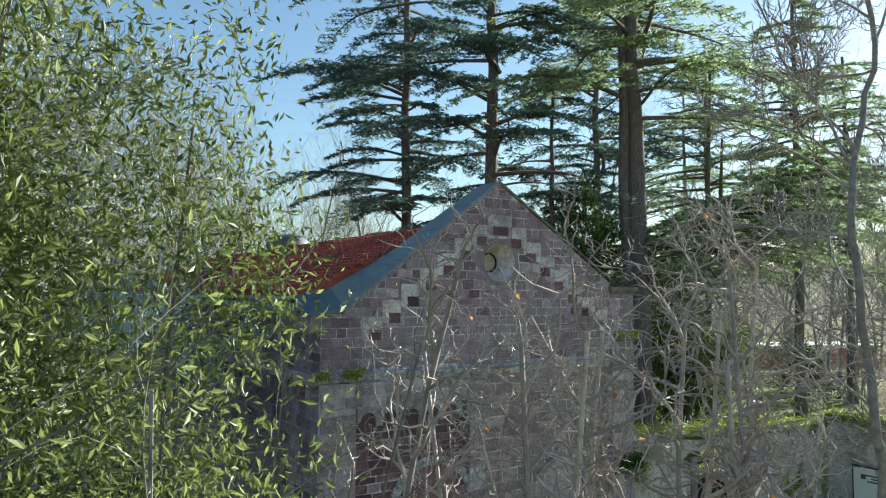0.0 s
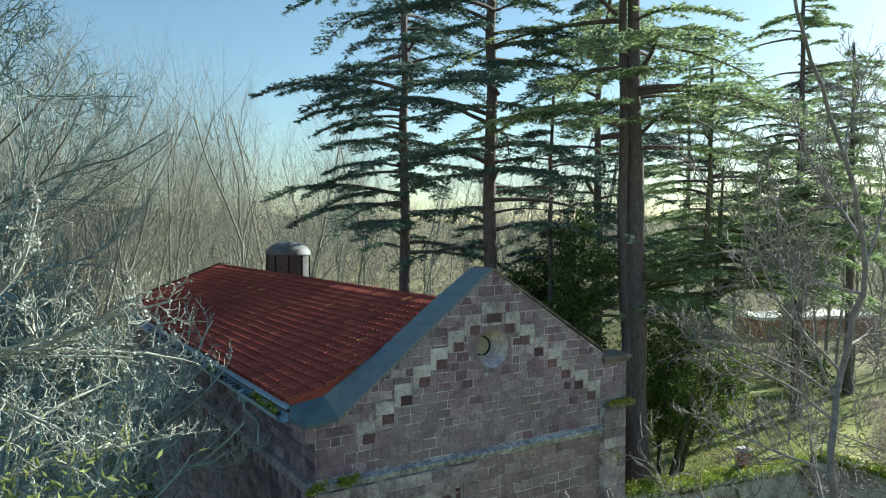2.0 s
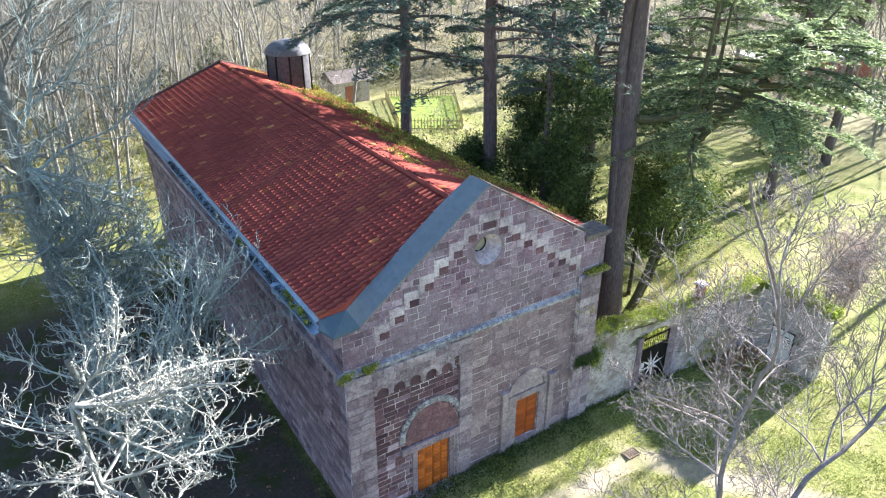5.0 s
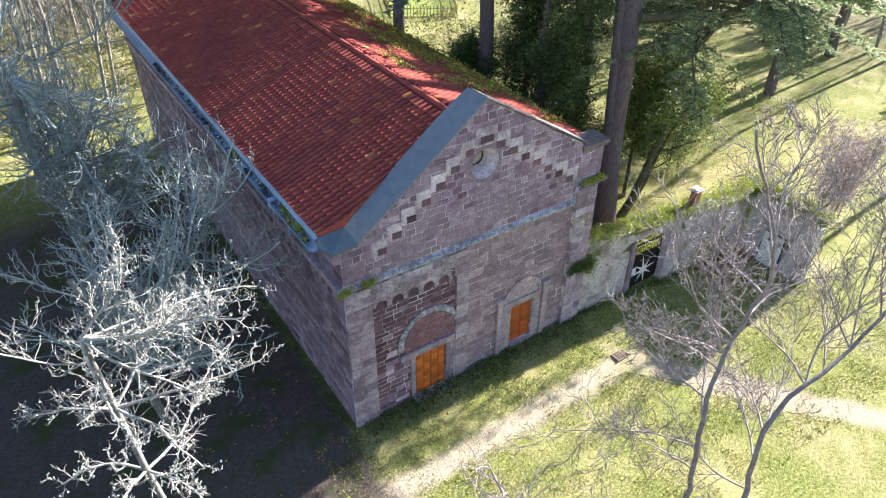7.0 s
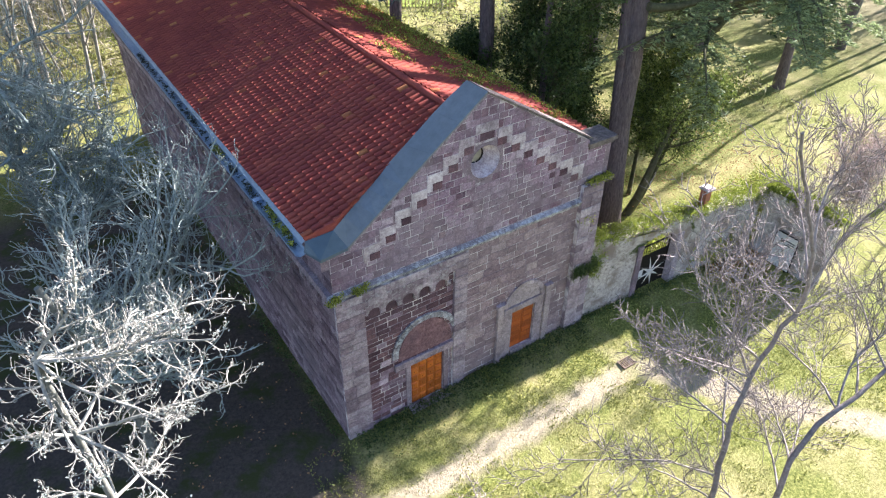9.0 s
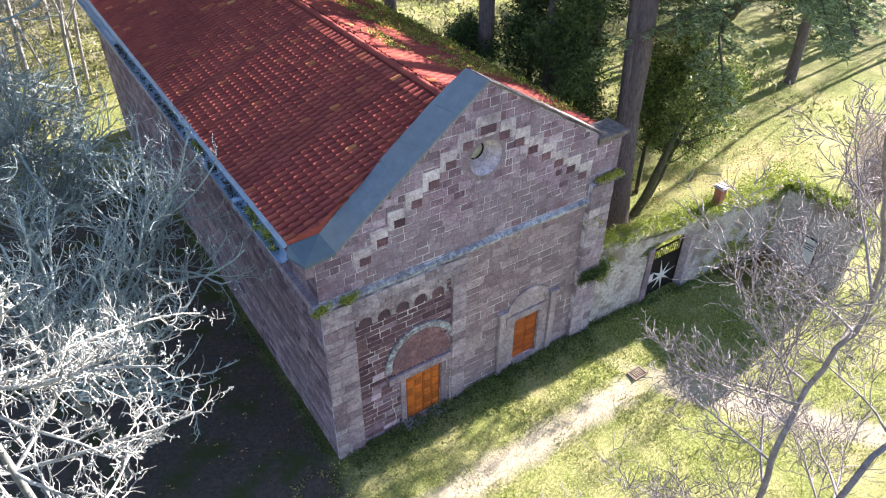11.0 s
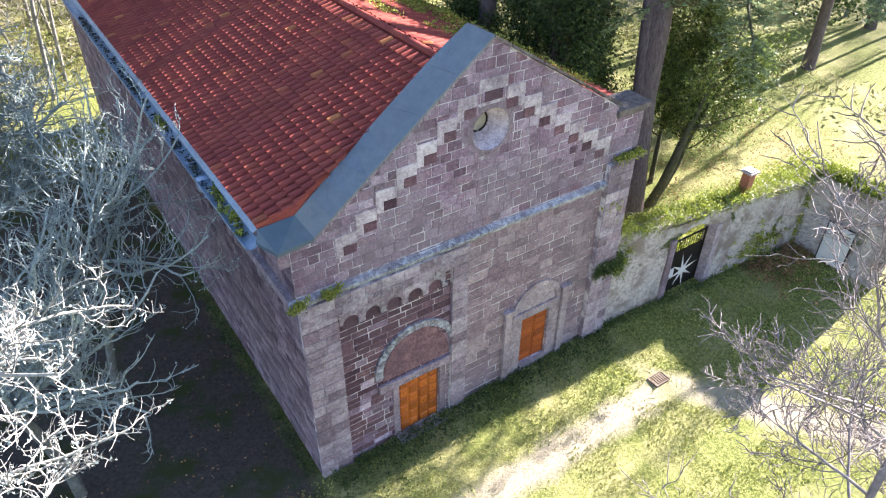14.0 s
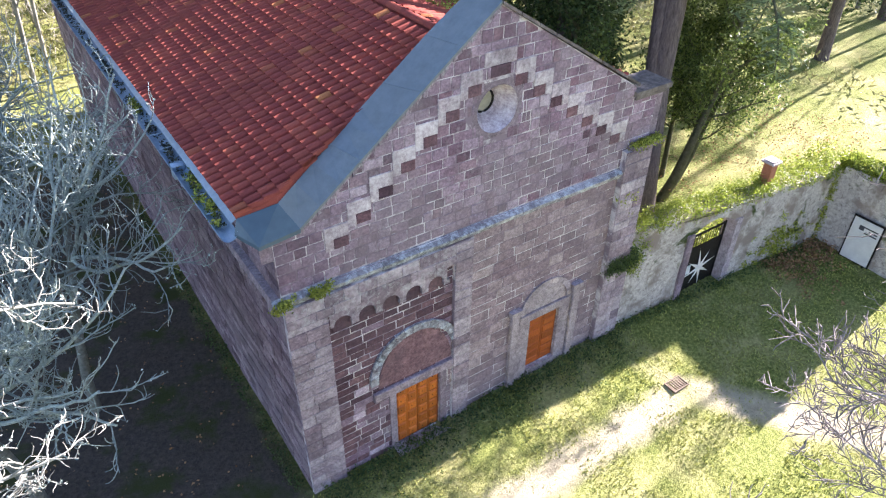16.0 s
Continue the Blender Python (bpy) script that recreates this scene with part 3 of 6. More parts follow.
def stepped_band():
    band = part("stepped_band", Geo().box(5.65, -0.02, 11.75, 6.5, 0.0, 12.05), stone_pale, church, "stair-stepped band of pale stone arches below the gable")
    for sx, sz, side in steps:
        w = 0.95 if side == 0 else STEP_W
        g = Geo().slab([(sx, sz), (sx + w, sz), (sx + w, sz + 0.36), (sx, sz + 0.36)], -0.03, 0.0, 0.012)
        if side:
            # the riser hangs down at the lower end
            a = sx if side > 0 else sx + w - 0.22
            g.slab([(a, sz - 0.30), (a + 0.22, sz - 0.30), (a + 0.22, sz), (a, sz)], -0.028, 0.0, 0.01)
        part("step_stone", g, stone_pale, band)
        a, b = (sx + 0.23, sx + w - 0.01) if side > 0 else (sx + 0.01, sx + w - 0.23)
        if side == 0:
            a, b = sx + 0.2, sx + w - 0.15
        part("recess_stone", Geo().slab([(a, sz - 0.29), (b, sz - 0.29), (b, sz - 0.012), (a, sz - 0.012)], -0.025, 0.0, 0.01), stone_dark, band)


stepped_band()


def voussoirs(cx, cz, r0, r1, a0, a1, n, proud, material, parent, label):
    ob = None
    for i in range(n):
        p, q = a0 + (a1 - a0) * (i + 0.03) / n, a0 + (a1 - a0) * (i + 0.97) / n
        m = 0.5 * (p + q)
        outline = [(cx + r * math.cos(a), cz + r * math.sin(a)) for r, a in ((r0, p), (r1, p), (r1, m), (r1, q), (r0, q), (r0, m))]
        g = Geo().slab(outline, -proud, 0.0)
        if ob is None:
            ob = part("portal_arch", g, material, parent, label)
        else:
            part("voussoir", g, material, ob)
    return ob


def portal_one():
    x0, x1, z0, z1 = DOOR1
    door = part("double_door", Geo().box(x0, 0.14, z0, x1, 0.18, z1), door_wood, church, "orange varnished double door under a round arch")
    mid = 0.5 * (x0 + x1)
    for a, b in ((x0 + 0.01, mid - 0.008), (mid + 0.008, x1 - 0.01)):
        g = Geo().box(a, 0.07, z0, b, 0.13, z1)
        part("door_leaf", g, door_wood, door)
        h = (z1 - z0) / 6
        half = (b - a) / 2
        for i in range(12):
            p, q = a + (i % 2) * half + 0.045, a + (i % 2) * half + half - 0.045
            lo, hi = z0 + (i // 2) * h + 0.04, z0 + (i // 2 + 1) * h - 0.04
            part("door_panel", Geo().slab([(p, lo), (q, lo), (q, hi), (p, hi)], 0.03, 0.07, 0.03), door_wood, door)
            part("stud", Geo().box(p + 0.10, 0.018, 0.5 * (lo + hi) - 0.012, p + 0.125, 0.03, 0.5 * (lo + hi) + 0.012), dark_iron, door)
    part("lintel", Geo().slab([(2.15, 2.52), (4.83, 2.52), (4.83, 2.84), (2.15, 2.84)], -0.13, 0.0, 0.02), stone_grey, church, "long grey stone lintel")
    cx, cz, r = ARCH1
    fan = [(cx + 1.24 * math.cos(a), cz - 0.4 + max(0, 1.62 * math.sin(a))) for a in np.linspace(0, math.pi, 15)]
    fan = [(x, max(2.85, z)) for x, z in fan]
    part("tympanum", Geo().slab(fan, -0.026, 0.0), stone_dark, church, "recessed purple stone lunette over the door")
    voussoirs(cx, cz, 1.25, r, radians(12), radians(186), 15, 0.09, cornice_mat, church, "round door arch edged with blue-white lichen")
    part("door_step", Geo().box(2.72, -0.42, -0.25, 4.62, 0.07, 0.09), stone_grey, church, "worn grey stone doorstep")
    for a in (2.66, 4.43):
        part("jamb", Geo().slab([(a, 0.1), (a + 0.23, 0.1), (a + 0.23, 2.5), (a, 2.5)], -0.05, 0.0, 0.015), stone_grey, church)


def portal_two():
    x0, x1, z0, z1 = DOOR2
    door = part("double_door", Geo().box(x0, 0.11, z0, x1, 0.15, z1), door_red, church, "plain red-orange varnished side door")
    mid = 0.5 * (x0 + x1)
    for a, b in ((x0 + 0.01, mid - 0.006), (mid + 0.006, x1 - 0.01)):
        part("door_leaf", Geo().box(a, 0.05, z0, b, 0.10, z1), door_red, door)
        h = (z1 - z0) / 7
        for i in range(7):
            part("door_panel", Geo().slab([(a + 0.06, z0 + i * h + 0.04), (b - 0.06, z0 + i * h + 0.04), (b - 0.06, z0 + (i + 1) * h - 0.04), (a + 0.06, z0 + (i + 1) * h - 0.04)], 0.03, 0.05, 0.015), door_red, door)
    for a, b in ((7.37, 7.9), (9.13, 9.61)):
        part("jamb", Geo().slab([(a, 0.0), (b, 0.0), (b, 2.77), (a, 2.77)], -0.07, 0.0, 0.02), dressed_stone, church, "smooth grey stone door jamb")
    part("lintel", Geo().slab([(7.42, 2.78), (9.58, 2.78), (9.58, 3.1), (7.42, 3.1)], -0.1, 0.0, 0.02), dressed_stone, church)
    for a, b in ((7.06, 7.36), (9.62, 9.92)):
        pil = part("portal_pilaster", Geo().slab([(a, 0.0), (b, 0.0), (b, 3.35), (a, 3.35)], -0.16, 0.0, 0.02), dressed_stone, church, "slim grey stone portal pilaster")
        part("capital", Geo().box(a - 0.06, -0.2, 3.35, b + 0.06, 0, 3.55), dressed_stone, pil)
    cx, cz, r = ARCH2
    fan = [(cx + 0.86 * math.cos(a), cz + 1.0 * math.sin(a)) for a in np.linspace(0, math.pi, 15)]
    part("tympanum", Geo().slab(fan, -0.026, 0.0), dressed_stone, church, "grey plastered lunette over the side door")
    voussoirs(cx, cz, 0.88, r, radians(0), radians(180), 11, 0.075, dressed_stone, church, "round arch of grey stone over the side door")
    part("door_step", Geo().box(7.91, -0.12, -0.1, 9.12, 0.03, 0.56), dressed_stone, church)


portal_one()
portal_two()


def side_walls():
    # north side, rear and south side
    n = part("side_wall", Geo().box(0.0, 1.0, -0.6, 0.9, LENGTH, 9.0), mortar, church, "long side wall of purple-grey stone")
    part("side_wall", Geo().box(11.1, 1.0, -0.6, 12.0, LENGTH, 9.0), stone_grey, church)
    g = Geo().slab([(0.9, -0.6), (11.1, -0.6), (11.1, 9.0), (11.9, 9.3), (5.82, 11.7), (0.1, 9.3), (0.9, 9.0)], LENGTH - 0.9, LENGTH)
    part("rear_wall", g, stone_grey, church)
    # projecting course and row of corbels under the eaves
    band = part("side_string_course", Geo().box(-0.20, 0.0, 7.06, 0.0, LENGTH, 7.36), stone_grey, church, "mossy string course along the side")
    y = 0.55
    me = Geo().box(-0.14, -0.13, 6.62, 0.0, 0.13, 7.06).box(-0.07, -0.13, 6.5, 0.0, 0.13, 6.62).mesh("corbel", stone_grey)
    # dark slabs between the corbels, painting in the shade of the gaps
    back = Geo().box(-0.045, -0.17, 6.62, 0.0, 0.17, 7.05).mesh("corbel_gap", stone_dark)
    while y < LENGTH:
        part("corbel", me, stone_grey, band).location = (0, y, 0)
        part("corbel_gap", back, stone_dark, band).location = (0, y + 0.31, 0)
        y += 0.62
    return n


side = side_walls()


def gable_tops():
    (lx, lz), (rx, rz), (ax, az) = RAKE_L, RAKE_R, APEX
    # sheet metal over the northern rake
    t = 0.07
    def strip(x0, z0, x1, z1, y0, y1, h):
        g = Geo()
        vs = []
        for y in (y0, y1):
            vs += [(x0, y, z0), (x1, y, z1), (x1, y, z1 + h), (x0, y, z0 + h)]
        return g.add(vs, [(0, 1, 2, 3), (7, 6, 5, 4), (3, 2, 6, 7), (0, 4, 5, 1), (0, 3, 7, 4), (1, 5, 6, 2)])

    # it twists from a steep apron above the foot to a shallow saddle at the apex; a drip edge in front, a skirt behind
    k = 10
    fore = [(lx + (ax - lx) * i / k, -0.05, lz + 0.07 + (az - lz) * i / k) for i in range(k + 1)]
    bend = [(0.40, 0.33, 9.70), (2.95, 1.12, 10.98), (5.1, 1.24, 12.5), (6.02, 1.16, 13.14)]
    back = [tuple(np.interp(i / k, (0.0, 0.5, 0.85, 1.0), [p[a] for p in bend]) for a in range(3)) for i in range(k + 1)]
    m = k + 1
    g = Geo().add(fore + back + [(x, y, z - 0.07) for x, y, z in fore] + [(x, y, z - 1.0) for x, y, z in back],
                  [(i, i + 1, m + i + 1, m + i) for i in range(m - 1)] + [(2 * m + i, 2 * m + i + 1, i + 1, i) for i in range(m - 1)] + [(m + i, m + i + 1, 3 * m + i + 1, 3 * m + i) for i in range(m - 1)] + [(m - 1, 3 * m - 1, 4 * m - 1, 2 * m - 1)])
    cop = part("gable_flashing", g, zinc, church, "blue-grey sheet metal flashing on the gable")
    for i in (3, 6, 8):
        p, q = Vector(fore[i]), Vector(back[i])
        part("seam", Geo().tube([p + Vector((0, 0, 0.004)), q + Vector((0, 0, 0.004))], [0.009, 0.009], 4), zinc, cop)
    # the rough bed of mortar that shows under the drip edge
    rng = random.Random(61)
    bed = Geo()
    for i in range(46):
        a, b = i / 46, (i + 0.9) / 46
        d, h = rng.uniform(0.0, 0.025), rng.uniform(0.07, 0.13)
        bed.slab([(lx + (ax - lx) * u, lz + (az - lz) * u - w) for u, w in ((a, h), (b, h + rng.uniform(-0.02, 0.02)), (b, 0.0), (a, 0.0))], -0.03 - d, 0.0)
    part("edge_mortar", bed, stone_mossy, church, "crumbling lichened mortar under the flashing")
    # flat sheet at the foot of the rake
    a, b, c, d, e = (-0.30, -0.07, 9.03), (lx + 0.02, -0.055, 9.13), (0.40, 0.33, 9.695), (-0.50, 0.53, 9.50), (-0.62, 0.44, 9.22)
    top = [a, b, c, d, e]
    n = len(top)
    part("corner_flashing", Geo().add(top + [(x, y, z - 0.10) for x, y, z in top], [(0, 1, 2), (0, 2, 3), (0, 3, 4), tuple(reversed(range(n, 2 * n)))] + [(i, n + i, n + (i + 1) % n, (i + 1) % n) for i in range(n)]), zinc_deep, church, "folded blue sheet metal at the corner of the eaves")
    # fillet of tile and mortar that closes the cut edge of the tiles
    line = [d] + back[:7]
    roofline = [EAVE_Z + 0.05 + (x - EAVE_X) * (RIDGE_Z - EAVE_Z) / (RIDGE_X - EAVE_X) for x, y, z in line]
    part("edge_fillet", Geo().add([(x, y + 0.01, z - 0.05) for x, y, z in line] + [(x, y + 0.05, max(z, h)) for (x, y, z), h in zip(line, roofline)], [(i, i + 1, len(line) + i + 1, len(line) + i) for i in range(len(line) - 1)]), tile_joined, church)
    part("corner_block", Geo().box(-0.30, 0.0, 8.5, 0.0, 1.0, 8.98), stone_grey, church)
    part("corner_pier", Geo().box(0.004, 1.0, 8.6, 0.6, 1.05, 9.2), stone_grey, church)
    # stone coping on the southern rake and its kneeler
    n = 9
    south = None
    for i in range(n):
        u0, u1 = i / n + 0.003, (i + 1) / n - 0.003
        g = strip(ax + (rx + 0.1 - ax) * u0, az + (rz - az) * u0, ax + (rx + 0.1 - ax) * u1, az + (rz - az) * u1, -0.08, 1.0, 0.08)
        south = part("gable_coping", g, slab_mat, church, "thin stone coping slabs on the gable") if south is None else south
        if i:
            part("coping_slab", g, slab_mat, south)
    part("kneeler", Geo().box(10.98, -0.12, 9.7, 12.45, 0.95, 9.86).box(11.02, -0.08, 9.6, 12.3, 0.9, 9.7), slab_mat, church, "flat weathered stone slab capping the gable's corner")
    part("ledge", Geo().box(11.1, -0.28, 8.02, 12.45, 0.0, 8.12), stone_grey, church, "mossy projecting ledge")
    part("corner_pier", Geo().box(12.0, 0.0, -0.3, 12.25, 1.0, 9.6), stone_grey, church)


gable_tops()
SLOPE = math.atan2(RIDGE_Z - EAVE_Z, RIDGE_X - EAVE_X)
SLOPE_LEN = math.hypot(RIDGE_Z - EAVE_Z, RIDGE_X - EAVE_X)


def tile_edge(x):
    """Where the tiles begin behind the gable flashing."""
    return min(0.30 + 0.31 * (x - 0.40), 1.07) if x > 0.40 else 0.30 + 0.25 * (0.40 - x)


TILE_W, TILE_H = 0.30, 0.36


def tile_shape():
    """A curved roof tile: roll and pan, tapering up the slope, with a thick lower lip. x across, y up the slope, z out."""
    g = Geo()
    prof = [(-0.15, 0.02), (-0.135, -0.03), (-0.08, -0.03), (-0.07, 0.03), (-0.045, 0.10), (0.015, 0.145), (0.085, 0.135), (0.13, 0.085), (0.15, 0.02)]
    n = len(prof)
    low = [(x, 0.0, z + 0.03) for x, z in prof]
    top = [(x * 0.97, TILE_H + 0.04, z * 0.85 - 0.01) for x, z in prof]
    lip = [(x, 0.0, z - 0.01) for x, z in prof]
    g.add(low + top + lip, [(i, i + 1, n + i + 1, n + i) for i in range(n - 1)] + [(2 * n + i, 2 * n + i + 1, i + 1, i) for i in range(n - 1)])
    return g


def roof():
    ob = part("roof", Geo().add(
        [(EAVE_X - 0.02, 1.2, EAVE_Z - 0.03), (RIDGE_X, 2.0, RIDGE_Z - 0.03), (12.09, 1.2, EAVE_Z - 0.03), (EAVE_X - 0.02, LENGTH + 0.2, EAVE_Z - 0.03), (RIDGE_X, LENGTH + 0.2, RIDGE_Z - 0.03), (12.09, LENGTH + 0.2, EAVE_Z - 0.03),
         (EAVE_X, 1.2, EAVE_Z - 0.16), (RIDGE_X, 2.0, RIDGE_Z - 0.2), (12.09, 1.2, EAVE_Z - 0.16), (EAVE_X, LENGTH + 0.2, EAVE_Z - 0.16), (RIDGE_X, LENGTH + 0.2, RIDGE_Z - 0.2), (12.09, LENGTH + 0.2, EAVE_Z - 0.16)],
        [(0, 1, 4, 3), (1, 2, 5, 4), (6, 9, 10, 7), (7, 10, 11, 8), (0, 6, 7, 1), (1, 7, 8, 2), (3, 4, 10, 9), (4, 5, 11, 10), (0, 3, 9, 6), (2, 8, 11, 5)]), tile_joined, church, "red clay tile roof, sunlit in patches")
    rng = random.Random(21)
    shape = tile_shape()
    me = shape.mesh("roof_tile", tile)
    base = np.array(shape.v)
    rows = int(SLOPE_LEN / TILE_H) + 1
    cols = int((LENGTH + 0.15) / TILE_W)
    rest_v, rest_f, count = [], [], 0
    for sx in (1, -1):
        # up the slope, and out of it
        up = Vector((sx * math.cos(SLOPE), 0, math.sin(SLOPE)))
        out = Vector((-sx * math.sin(SLOPE), 0, math.cos(SLOPE)))
        across = up.cross(out)
        foot = Vector((EAVE_X - 0.05 if sx > 0 else 2 * RIDGE_X - EAVE_X + 0.05, 0.0, EAVE_Z))
        for r in range(rows):
            for c in range(cols):
                p = foot + up * (r * TILE_H + rng.uniform(-0.006, 0.006)) + Vector((0, c * TILE_W + 0.15 + rng.uniform(-0.008, 0.008), 0)) + out * rng.uniform(0, 0.009)
                if (p - foot).dot(up) + TILE_H > SLOPE_LEN + 0.12:
                    continue
                m = Matrix((across, up, out)).transposed().to_4x4()
                m.translation = p
                m = m @ Matrix.Rotation(rng.uniform(-0.01, 0.01), 4, "Z")
                edge = tile_edge(p.x) if sx > 0 else 1.0
                if p.y + 0.15 < edge:
                    continue
                cut = p.y - 0.15 < edge + 0.15 * abs(sx)
                if sx > 0 and c < 16 and not cut:
                    o = part("roof_tile", me, tile, ob)
                    o.matrix_local = m
                else:
                    mm = np.array(m)
                    v = base @ mm[:3, :3].T + mm[:3, 3]
                    if cut:
                        # tiles cut along the flashing
                        v[:, 1] = np.maximum(v[:, 1], [tile_edge(q) if sx > 0 else edge for q in v[:, 0]])
                    rest_v.append(v)
                    rest_f.extend(tuple(i + count for i in f) for f in shape.f)
                    count += len(base)
    g = Geo().run(np.concatenate(rest_v), rest_f)
    tagged(part("roof_tiles", g, tile_joined, ob), kind="stuff")
    # ridge tiles
    y = 1.2
    rg = Geo()
    prof = [(0.14 * math.cos(a), 0.11 * math.sin(a)) for a in np.linspace(-0.25, math.pi + 0.25, 8)]
    n = len(prof)
    rg.add([(x, 0, z) for x, z in prof] + [(x * 0.9, 0.42, z * 0.9) for x, z in prof], [(i + 1, i, n + i, n + i + 1) for i in range(n - 1)])
    rme = rg.mesh("ridge_tile", tile, True)
    while y < LENGTH:
        o = part("ridge_tile", rme, tile, ob)
        o.location = (RIDGE_X, y, RIDGE_Z + 0.03 + rng.uniform(0, 0.015))
        y += 0.38
    # dark capping along the rear verge
    for sx in (1, -1):
        xe = EAVE_X if sx > 0 else 2 * RIDGE_X - EAVE_X
        g = Geo().tube([(xe, LENGTH + 0.2, EAVE_Z + 0.03), (RIDGE_X, LENGTH + 0.2, RIDGE_Z + 0.05)], [0.2, 0.2], 6)
        part("verge", g, plain_mat("dark_verge", (0.05, 0.03, 0.03), (0.12, 0.07, 0.06), 8), ob, "dark weathered verge at the rear gable")
    return ob


roof()


def gutters():
    """A half-round gutter with brackets along the northern eaves, a wide flashing behind it and a downpipe."""
    n, g = 8, Geo()
    cx, cz, r = EAVE_X - 0.30, EAVE_Z - 0.24, 0.20
    prof = [(cx + r * math.cos(a), cz + r * math.sin(a)) for a in np.linspace(math.pi, 2 * math.pi, n)]
    prof2 = [(cx + (r - 0.012) * math.cos(a), cz + (r - 0.012) * math.sin(a)) for a in np.linspace(2 * math.pi, math.pi, n)]
    loop = prof + prof2
    for y0, y1 in ((0.4, 3.9), (4.1, 12.0), (12.0, LENGTH)):
        k = len(loop)
        g.add([(x, y0, z) for x, z in loop] + [(x, y1, z) for x, z in loop], [(i, (i + 1) % k, (i + 1) % k + k, i + k) for i in range(k)])
    gut = part("gutter", g, zinc_bright, church, "blue-grey metal gutter with wet leaves along the eaves")
    y = 1.4
    me = Geo().box(cx - 0.15, -0.015, cz + 0.0, cx + 0.16, 0.015, cz + 0.015).mesh("bracket", zinc_bright)
    while y < LENGTH:
        part("bracket", me, zinc_bright, gut).location = (0, y, 0)
        y += 0.9
    part("eaves_flashing", Geo().add([(x, y, z + d) for d in (0.0, -0.015) for x, y, z in ((EAVE_X + 0.1, 0.62, EAVE_Z + 0.005), (EAVE_X + 0.1, LENGTH, EAVE_Z + 0.005), (EAVE_X - 0.16, LENGTH, EAVE_Z - 0.13), (EAVE_X - 0.16, 0.62, EAVE_Z - 0.13))],
                                     [(0, 1, 2, 3), (7, 6, 5, 4), (3, 2, 6, 7), (0, 3, 7, 4), (1, 5, 6, 2)]), zinc_bright, church, "pale sheet metal strip between tiles and gutter")
    part("eaves_board", Geo().box(EAVE_X - 0.03, 0.95, EAVE_Z - 0.2, 0.0, LENGTH, EAVE_Z - 0.165), old_wood, church)
    part("attic_course", Geo().box(-0.12, 1.0, 8.72, 0.0, LENGTH, 9.12).box(-0.28, 1.0, 8.9, -0.12, LENGTH, 9.12), stone_grey, church, "projecting stone course under the eaves")
    part("hopper", Geo().box(cx - 0.16, 3.88, cz - 0.34, cx + 0.22, 4.14, cz + 0.0), zinc_bright, gut, "square rainwater hopper")
    pipe = [(cx, 4.0, cz - 0.3), (cx, 4.0, cz - 0.6), (-0.28, 4.0, 8.2), (-0.28, 4.0, 7.5)]
    part("downpipe", Geo().tube(pipe, [0.05] * 4, 8), zinc_bright, gut)


gutters()


def turret():
    """A dark, domed bell turret at the rear of the southern slope."""
    ob = part("bell_turret", Geo().tube([(9.6, 28.0, 9.6), (9.6, 28.0, 12.7)], [1.5, 1.46], 20), plain_mat("dark_slate", (0.045, 0.045, 0.05), (0.13, 0.13, 0.135), 4, 0.7), church, "dark slate-covered round bell turret", True)
    dome = Geo().tube([(9.6, 28.0, 12.7 + 0.9 * math.sin(a)) for a in np.linspace(0, 1.5, 7)], [1.55 * math.cos(a) for a in np.linspace(0, 1.5, 7)], 20)
    part("dome", dome, plain_mat("slate_dome", (0.07, 0.075, 0.085), (0.2, 0.21, 0.22), 4, 0.6), ob, "", True)
    for i in range(10):
        a = 2 * math.pi * i / 10
        part("rib", Geo().tube([(9.6 + 1.51 * math.cos(a), 28 + 1.51 * math.sin(a), 9.7), (9.6 + 1.47 * math.cos(a), 28 + 1.47 * math.sin(a), 12.7)], [0.06, 0.06], 5), dark_iron, ob)


turret()

# ---- boundary wall, gate and small things on the forecourt ----


def wall_y(x):
    return -0.093 * (x - 12.0)


